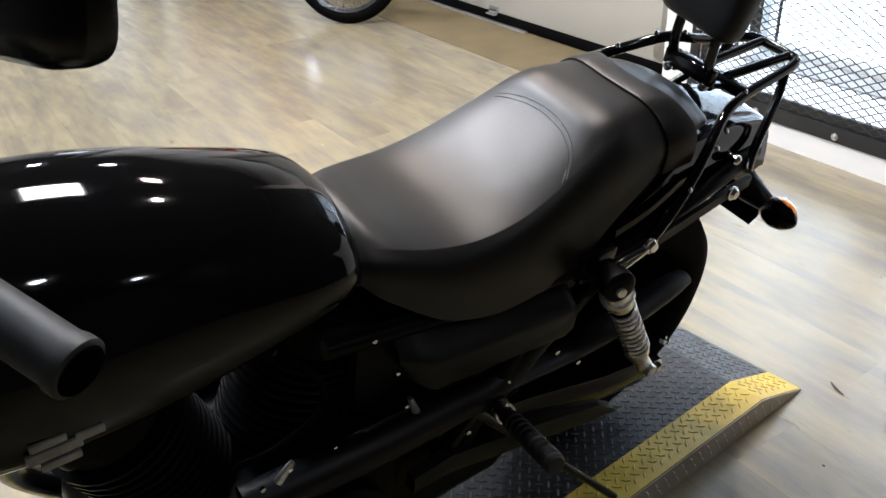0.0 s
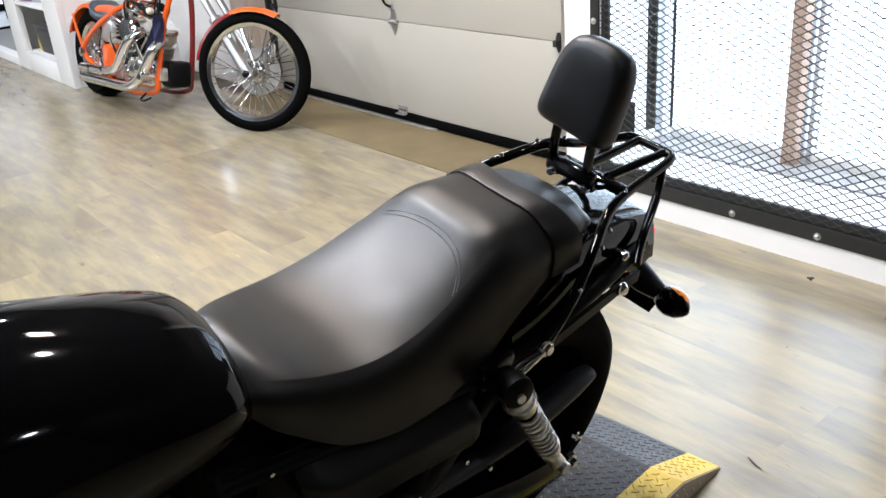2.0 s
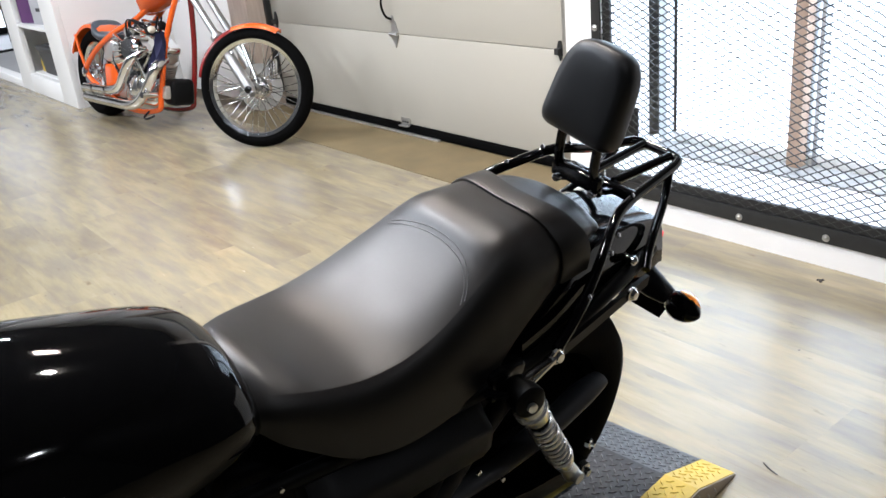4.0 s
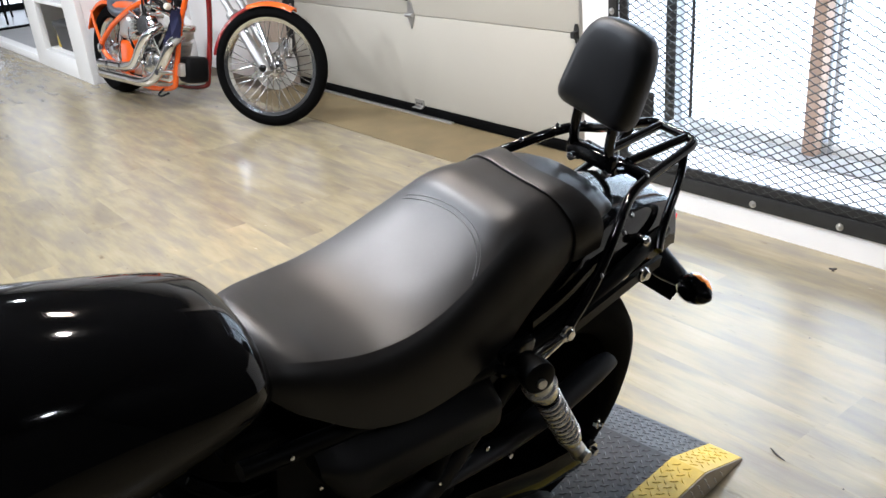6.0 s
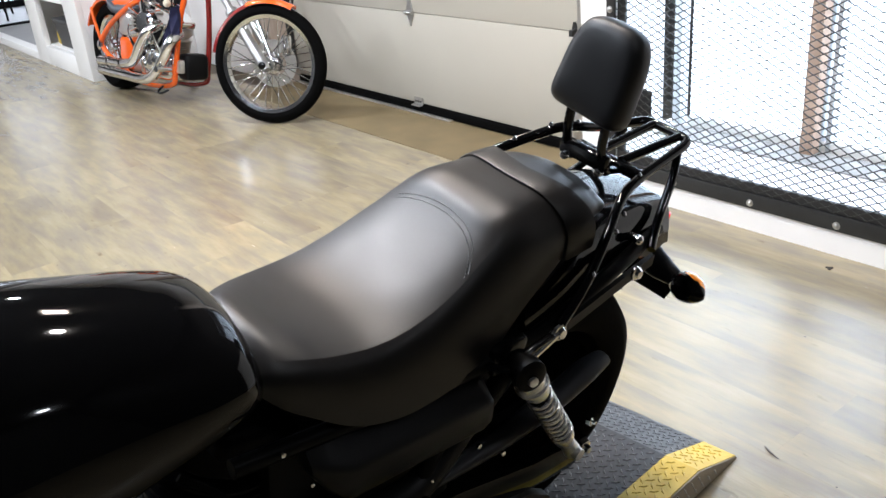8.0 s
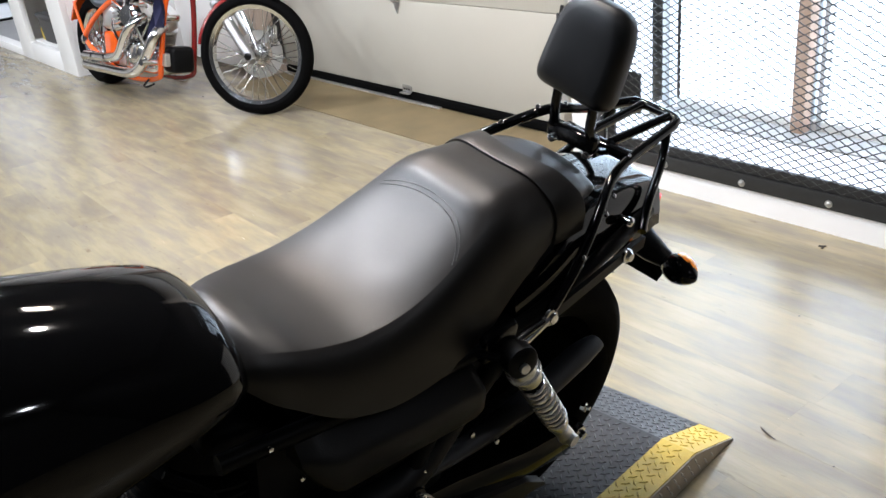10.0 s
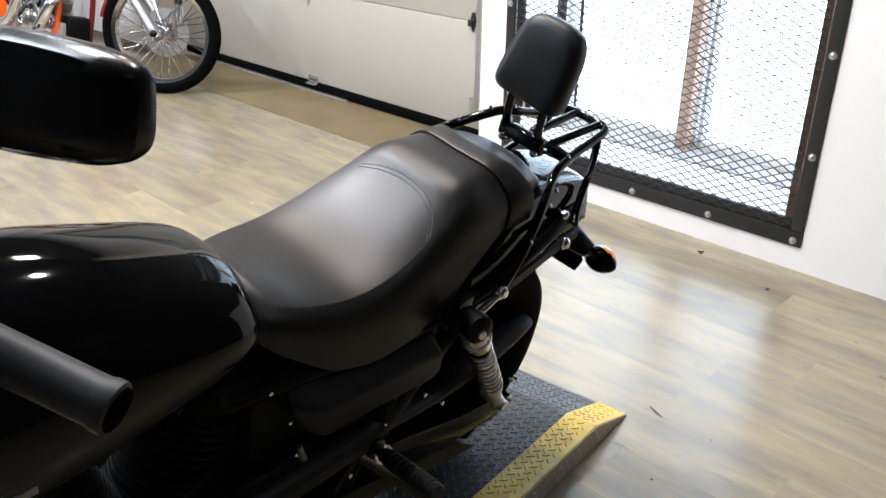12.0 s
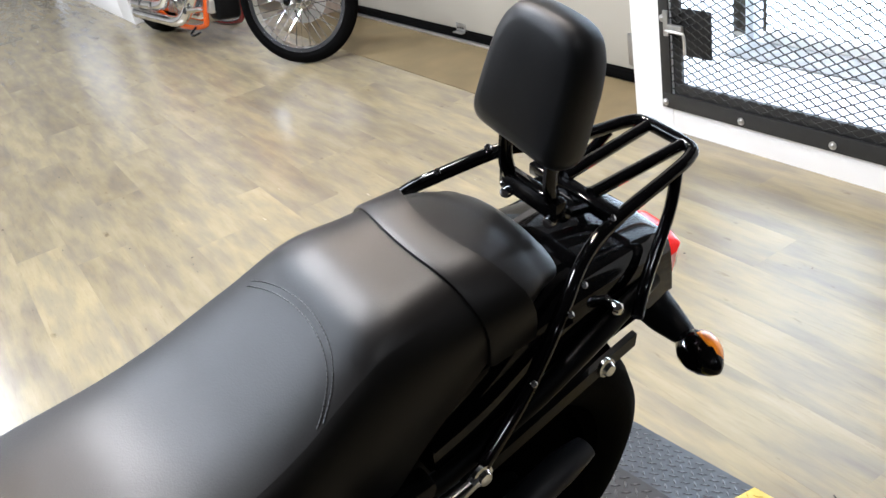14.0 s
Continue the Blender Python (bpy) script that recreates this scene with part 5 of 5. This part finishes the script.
for x0, dx in ((0.64, -0.16), (0.80, 0.16)):
    d = Vector((dx, 0, 0.3)).normalized()
    cyl = part("cylinder", lathe_bm([(0, 0.07)] + [p for q in range(9) for p in ((0.02 + q * 0.018, 0.068), (0.022 + q * 0.018, 0.096), (0.029 + q * 0.018, 0.096), (0.031 + q * 0.018, 0.068))] + [(0.2, 0.09), (0.25, 0.085), (0.27, 0.05), (0.272, 0.0)], (x0, 0, 0.30), d, 24), ALUMINIUM, eng, "polished finned cylinder")
    part("rocker_cover", moved(box_bm(-0.09, -0.06, 0, 0.09, 0.06, 0.05, 0.018, seg=3), Matrix.Translation(Vector((x0, 0, 0.30)) + d * 0.26) @ Matrix.Rotation(-math.atan2(dx, 0.3) * -1, 4, "Y")), BRIGHT, cyl, "chrome rocker cover")
    part("push_rod", tube_bm([(x0 + dx * 0.1, -0.11, 0.30), Vector((x0, -0.085, 0.30)) + d * 0.24], 0.009, 8, curved=False), CHROME, cyl)
    part("push_rod", tube_bm([(0.72, -0.12, 0.30), Vector((x0 - dx * 0.25, -0.085, 0.30)) + d * 0.24], 0.009, 8, curved=False), CHROME, cyl)
part("air_cleaner", lathe_bm([(0, 0.03), (0.03, 0.05), (0.035, 0.085), (0.08, 0.085), (0.095, 0.07), (0.10, 0.0)], (0.72, -0.09, 0.52), (0.2, -1, 0), 28), BRIGHT, eng, "round chrome air cleaner")
part("carburettor", join(box_bm(0.66, -0.17, 0.47, 0.78, -0.08, 0.57, 0.02, seg=3), tube_bm([(0.72, -0.12, 0.52), (0.72, -0.02, 0.50)], 0.03, 12, curved=False)), ALUMINIUM, eng, "polished carburettor")
part("cam_cover", lathe_bm([(0, 0.085), (0.02, 0.082), (0.035, 0.06), (0.04, 0.03), (0.045, 0.0)], (0.80, -0.125, 0.28), (0, -1, 0), 24), BRIGHT, eng, "chrome cam cover")
part("oil_line", tube_bm([(0.36, -0.10, 0.50), (0.46, -0.15, 0.42), (0.55, -0.15, 0.33), (0.62, -0.14, 0.25)], 0.009, 8), CHROME, eng, "braided oil line")
part("ignition_coil", box_bm(0.56, -0.12, 0.56, 0.66, -0.04, 0.66, 0.015, seg=2), BRIGHT, eng)
for q in range(5):
    part("cover_fin", moved(box_bm(-0.085, -0.012, -0.007, 0.085, 0.014, 0.007, 0.005), Matrix.Translation((0.535, -0.135, 0.475 + 0.026 * q)) @ Matrix.Rotation(radians(-14 + 8 * q), 4, "Y")), BRIGHT, eng, "chrome cover fin")
part("cover_block", box_bm(0.46, -0.122, 0.44, 0.60, -0.03, 0.61, 0.02, seg=2), MATT_BLACK, eng, "black cover behind the fins")
part("intake_manifold", box_bm(0.64, -0.09, 0.36, 0.90, 0.09, 0.50, 0.02), MATT_BLACK, eng, "black intake manifold")
for pts, r, mat in (([(0.66, -0.10, 0.62), (0.74, -0.16, 0.66), (0.86, -0.15, 0.64), (0.95, -0.10, 0.60)], 0.011, CHROME), ([(0.70, -0.12, 0.60), (0.80, -0.18, 0.54), (0.86, -0.17, 0.42), (0.90, -0.14, 0.30)], 0.009, CHROME), ([(0.98, -0.06, 0.62), (1.02, -0.14, 0.54), (0.98, -0.16, 0.40), (0.90, -0.15, 0.28)], 0.008, MATT_BLACK), ([(0.58, -0.14, 0.40), (0.66, -0.18, 0.34), (0.72, -0.17, 0.24), (0.70, -0.15, 0.17)], 0.010, CHROME)):
    part("engine_pipe", tube_bm(pts, r, 8), mat, eng)
for x, z in ((0.78, 0.40), (0.86, 0.35), (0.62, 0.42)):
    part("cover_bolt", lathe_bm([(0, 0.022), (0.02, 0.022), (0.028, 0.012), (0.03, 0)], (x, -0.13, z), (0, -1, 0), 12), CHROME, eng)
part("breather_cap", lathe_bm([(0, 0.015), (0.01, 0.022), (0.03, 0.023), (0.04, 0.016), (0.043, 0.0)], (1.02, -0.13, 0.655), (0.1, -1, 0.15), 18), CREAM, eng, "cream plastic cap")
part("regulator", box_bm(1.03, -0.122, 0.215, 1.105, -0.05, 0.30, 0.012), ALUMINIUM, eng, "ribbed metal regulator")
part("gearbox", box_bm(0.30, -0.10, 0.16, 0.50, 0.11, 0.36, 0.04, seg=3), ALUMINIUM, eng)
part("starter", lathe_bm([(0, 0.05), (0.22, 0.05), (0.24, 0.03), (0.245, 0)], (0.32, -0.06, 0.42), (1, 0, 0.15), 20), BRIGHT, eng)
for pts in ([(0.84, -0.10, 0.52), (0.82, -0.19, 0.47), (0.74, -0.21, 0.38), (0.64, -0.21, 0.27), (0.52, -0.21, 0.235), (0.30, -0.21, 0.225), (0.10, -0.21, 0.222)], [(1.06, -0.09, 0.47), (1.10, -0.18, 0.42), (1.03, -0.205, 0.30), (0.92, -0.21, 0.20), (0.78, -0.215, 0.155), (0.5, -0.215, 0.155), (0.12, -0.215, 0.16)]):
    part("exhaust_pipe", tube_bm(pts, 0.034, 14), BRIGHT, chop, "long chrome exhaust pipe")
for x in (0.25, 0.45):
    part("pipe_clamp", ring_bm([(0.0345, -0.01), (0.039, -0.01), (0.039, 0.01), (0.0345, 0.01)], (x, -0.212, 0.224), (1, 0, 0), 20), CHROME, chop)
part("forward_peg", tube_bm([(1.02, -0.14, 0.24), (1.04, -0.26, 0.245)], 0.02, 12, curved=False), CHROME, chop, "chrome footpeg")
part("oil_filter", lathe_bm([(0, 0.05), (0.10, 0.05), (0.12, 0.03), (0.121, 0)], (1.02, 0.02, 0.26), (0.15, -1, 0), 20), MATT_BLACK, chop, "black oil filter")
part("mount_block", box_bm(1.0, -0.09, 0.17, 1.13, 0.08, 0.34, 0.03, seg=3), MATT_BLACK, chop, "black front mount")
rows = []
for q in range(11):
    f = q / 10
    wide, mid = 0.045 + 0.075 * math.sin(math.pi * (0.12 + 0.72 * f)), 1.02 + 0.11 * f
    fold = [(mid + wide * (a - 0.5), -0.150 - 0.020 * math.sin(9 * a + 5 * f) - 0.010 * math.cos(17 * a), 0.34 + 0.30 * f + 0.03 * (a - 0.5)) for a in [c / 8 for c in range(9)]]
    rows.append(fold + [(x, y + 0.006, z) for x, y, z in fold[::-1]])
part("hanging_cloth", loft_bm(rows), CLOTH_BLUE, chop, "dark blue cloth hanging in folds on the frame")
# what fills the space under the tank
part("top_mount", box_bm(0.68, -0.04, 0.60, 0.90, 0.04, 0.71, 0.03, seg=2), MATT_BLACK, eng, "black upper engine mount")
for x, z, r in ((0.70, 0.66, 0.030), (0.80, 0.69, 0.024), (0.90, 0.66, 0.032), (1.0, 0.63, 0.022)):
    part("chrome_cover", lathe_bm([(0, r), (0.03, r), (0.045, r * 0.7), (0.05, r * 0.25), (0.052, 0)], (x, -0.06, z), (0.15, -1, 0.25), 16), BRIGHT, eng)
for y0, x1 in ((-0.10, 0.94), (-0.12, 1.03), (-0.09, 1.10)):
    part("engine_cable", tube_bm([(0.62, y0, 0.58), (0.72, y0 - 0.05, 0.70), (0.86, y0 - 0.06, 0.70), (x1, y0, 0.62), (x1 + 0.04, y0 + 0.02, 0.74)], 0.0065, 6), MATT_BLACK, eng, "black cable")
part("side_stand", tube_bm([(0.62, 0.12, 0.12), (0.60, 0.24, 0.06), (0.60, 0.30, 0.058)], 0.012, 8), CHROME, chop, "chrome side stand")
part("belly_bracket", tube_bm([(0.90, -0.14, 0.12), (0.88, -0.17, 0.08), (0.94, -0.18, 0.075), (1.0, -0.16, 0.10)], 0.007, 8), SATIN_BLACK, chop)

# ---- specks of dirt on the floor ----
DIRT = material("dark_dirt", (0.03, 0.025, 0.02), 0.9)
for x, y, s in ((0.72, -0.106, 0.016), (1.025, -0.209, 0.009)):
    b = bmesh.new()
    for k in range(5):
        a = random.uniform(0, 6.28)
        lathe_bm([(0, s * 0.35), (0.003, s * 0.3), (0.004, 0)], (x + s * 0.8 * k / 4 * math.cos(a), y + s * 0.5 * math.sin(a), 0.0003), (0, 0, 1), 6, bm=b)
    tagged(part("dirt_speck", b, DIRT), "dark crumb of dirt lying on the plank floor", "dirt speck", "dirt specks")
tagged(part("dirt_speck", tube_bm([(1.105, -1.075, 0.002), (1.128, -1.088, 0.003), (1.152, -1.094, 0.002)], [0.0015, 0.003, 0.0015], 6, flat=0.5), DIRT), "thin dark sliver of dirt lying on the plank floor", "dirt speck", "dirt specks")
b = bmesh.new()
for k in range(60):
    x, y = random.uniform(-5, 2), random.uniform(-2.8, -0.3)
    lathe_bm([(0, random.uniform(0.0015, 0.004)), (0.0015, 0.001), (0.0016, 0)], (x, y, 0.0003), (0, 0, 1), 5, bm=b)
tagged(part("floor_crumbs", b, DIRT), "scattered small crumbs on the plank floor", "crumbs", kind="stuff")

# ---- ceiling lamps, unseen ----
def ceiling_lamp(x, y, power):
    lamp = thing("ceiling_lamp", "unseen white round ceiling spotlight, switched on, placed for light and reflections", "ceiling lamp", pose(x, y, CEILING), "ceiling lamps")
    part("housing", lathe_bm([(0, 0.06), (-0.05, 0.075), (-0.10, 0.085), (-0.105, 0.083), (-0.10, 0.078), (-0.06, 0.06), (-0.05, 0.0)], (0, 0, 0), (0, 0, 1), 24), WHITE_PAINT, lamp)
    part("bulb", lathe_bm([(-0.055, 0.0), (-0.056, 0.055), (-0.07, 0.06), (-0.085, 0.045), (-0.092, 0.0)], (0, 0, 0), (0, 0, 1), 20), BULB, lamp, "glowing lamp bulb")
    area_lamp("ceiling_lamp_light", (x, y, CEILING - 0.115), (x, y, 0), 0.13, 0.13, power, (1.0, 0.85, 0.70) if -2 < x < 2 and y > -3 else (1.0, 0.975, 0.95), "DISK")


for lx, ly, watts in LAMPS:
    ceiling_lamp(lx, ly, watts)


def ceiling_panel(x, y, w, d, power, tint=(0.96, 0.965, 0.97)):
    """An unseen flat light panel: four frame bars round a diffuser."""
    p = thing("ceiling_panel_light", "unseen white ceiling light panel, switched on, placed for sheen and reflections", "ceiling light", pose(x, y, CEILING), "ceiling light panels")
    for x0, y0, x1, y1 in ((-w, -d, w, -d + 0.03), (-w, d - 0.03, w, d), (-w, -d + 0.03, -w + 0.03, d - 0.03), (w - 0.03, -d + 0.03, w, d - 0.03)):
        part("frame_bar", box_bm(x0, y0, -0.03, x1, y1, 0, 0.003), WHITE_PAINT, p)
    part("diffuser", box_bm(-w + 0.03, -d + 0.03, -0.02, w - 0.03, d - 0.03, -0.012), glow("cool_diffuser", (0.86, 0.93, 1.0), 8), p, "glowing cool-white diffuser", smooth=False)
    area_lamp("ceiling_panel_lamp", (x, y, CEILING - 0.035), (x, y, 0), 2 * w - 0.06, 2 * d - 0.06, power, tint)


ceiling_panel(-0.50, -0.90, 0.14, 0.14, 30, (1.0, 0.78, 0.58))
# Panels below are added out of view to give the seat its sheen.
for py, watts in ((-2.62, 34), (-3.30, 20), (-3.98, 12)):
    ceiling_panel(-0.32, py, 0.6, 0.3, watts)
ceiling_panel(-0.04, -1.86, 0.35, 0.26, 84, (1.0, 0.91, 0.83))

# ---- floor planks ----
OAK = bpy.data.materials.new("washed_oak")
OAK.use_nodes = True
nt = OAK.node_tree
bs = nt.nodes["Principled BSDF"]
bs.inputs["Specular IOR Level"].default_value = 1.0
co, info = nt.nodes.new("ShaderNodeTexCoord"), nt.nodes.new("ShaderNodeObjectInfo")
shift = nt.nodes.new("ShaderNodeVectorMath")
shift.operation = "MULTIPLY_ADD"
comb = nt.nodes.new("ShaderNodeCombineXYZ")
nt.links.new(info.outputs["Random"], comb.inputs[0])
nt.links.new(info.outputs["Random"], comb.inputs[1])
nt.links.new(comb.outputs[0], shift.inputs[0])
shift.inputs[1].default_value = (37.0, 91.0, 0)
nt.links.new(co.outputs["Object"], shift.inputs[2])


def noise_at(scale, stretch, detail=5, rough=0.55):
    mp = nt.nodes.new("ShaderNodeMapping")
    mp.inputs["Scale"].default_value = stretch
    nt.links.new(shift.outputs[0], mp.inputs["Vector"])
    n = nt.nodes.new("ShaderNodeTexNoise")
    n.inputs["Scale"].default_value, n.inputs["Detail"].default_value, n.inputs["Roughness"].default_value = scale, detail, rough
    nt.links.new(mp.outputs[0], n.inputs["Vector"])
    return n.outputs["Fac"]


def ramp_of(fac, stops):
    r = nt.nodes.new("ShaderNodeValToRGB")
    while len(r.color_ramp.elements) < len(stops):
        r.color_ramp.elements.new(0.5)
    for e, (p, c) in zip(r.color_ramp.elements, stops):
        e.position, e.color = p, (*c, 1)
    nt.links.new(fac, r.inputs[0])
    return r.outputs[0]


def mixed(a, b, fac, mode="MIX"):
    m = nt.nodes.new("ShaderNodeMix")
    m.data_type, m.blend_type = "RGBA", mode
    nt.links.new(a, m.inputs["A"])
    nt.links.new(b, m.inputs["B"])
    if isinstance(fac, float):
        m.inputs["Factor"].default_value = fac
    else:
        nt.links.new(fac, m.inputs["Factor"])
    return m.outputs["Result"]


broad = ramp_of(noise_at(3.4, (0.9, 4.4, 1), 5, 0.55), [(0.32, (0.214, 0.189, 0.142)), (0.45, (0.250, 0.217, 0.150)), (0.57, (0.296, 0.253, 0.157)), (0.70, (0.328, 0.285, 0.189))])
large = ramp_of(noise_at(1.2, (1.0, 2.6, 1), 4), [(0.30, (0.80, 0.78, 0.77)), (0.5, (0.98, 0.97, 0.955)), (0.68, (1.06, 1.05, 1.02))])
broad = mixed(broad, large, 1.0, "MULTIPLY")
knots = ramp_of(noise_at(9.0, (1.0, 2.6, 1), 3), [(0.24, (0.55, 0.52, 0.48)), (0.33, (1, 1, 1))])
broad = mixed(broad, knots, 1.0, "MULTIPLY")
fine = ramp_of(noise_at(9.0, (1.0, 14.0, 1), 8, 0.65), [(0.32, (0.82, 0.80, 0.78)), (0.48, (1, 1, 1)), (0.7, (0.94, 0.94, 0.94))])
tone = ramp_of(info.outputs["Random"], [(0.0, (0.92, 0.92, 0.935)), (0.5, (1.0, 0.99, 0.98)), (1.0, (1.06, 1.05, 1.02))])
nt.links.new(mixed(mixed(broad, fine, 0.65, "MULTIPLY"), tone, 1.0, "MULTIPLY"), bs.inputs["Base Color"])
rr = nt.nodes.new("ShaderNodeMapRange")
rr.inputs["To Min"].default_value, rr.inputs["To Max"].default_value = 0.20, 0.30
nt.links.new(noise_at(7.0, (1, 6, 1)), rr.inputs["Value"])
nt.links.new(rr.outputs[0], bs.inputs["Roughness"])
bp = nt.nodes.new("ShaderNodeBump")
bp.inputs["Strength"].default_value, bp.inputs["Distance"].default_value = 0.12, 0.001
nt.links.new(noise_at(30.0, (1, 12, 1), 4), bp.inputs["Height"])
nt.links.new(bp.outputs[0], bs.inputs["Normal"])

PLANK_W, PLANK_L = 0.182, 1.22
bm = box_bm(0.0, 0.0, -0.0078, PLANK_L, PLANK_W, 0.0, 0.00015, seg=1)
me = bpy.data.meshes.new("plank")
bm.to_mesh(me)
bm.free()
me.materials.append(OAK)
row = 0
y = -PLANK_W
rest = []
while y > -6.0:
    start = -14.0 + random.uniform(0, PLANK_L)
    x = start - PLANK_L
    while x < 4.55:
        if -8.2 < x < 2.6 and y > -3.9:
            o = new("plank", me)
            o.location = (x, y, 0)
            o.parent = floor
        else:
            rest.append((x, y))
        x += PLANK_L
    y -= PLANK_W
verts, faces = [], []
for x, y in rest:
    k = len(verts)
    verts += [(x + 0.001, y + 0.001, 0), (x + PLANK_L - 0.001, y + 0.001, 0), (x + PLANK_L - 0.001, y + PLANK_W - 0.001, 0), (x + 0.001, y + PLANK_W - 0.001, 0)]
    faces.append((k, k + 1, k + 2, k + 3))
me2 = bpy.data.meshes.new("plank_field")
me2.from_pydata(verts, [], faces)
me2.materials.append(OAK)
pf = new("plank_field", me2)
pf.parent = floor
tagged(pf, "the outer planks of the oak floor", kind="stuff")
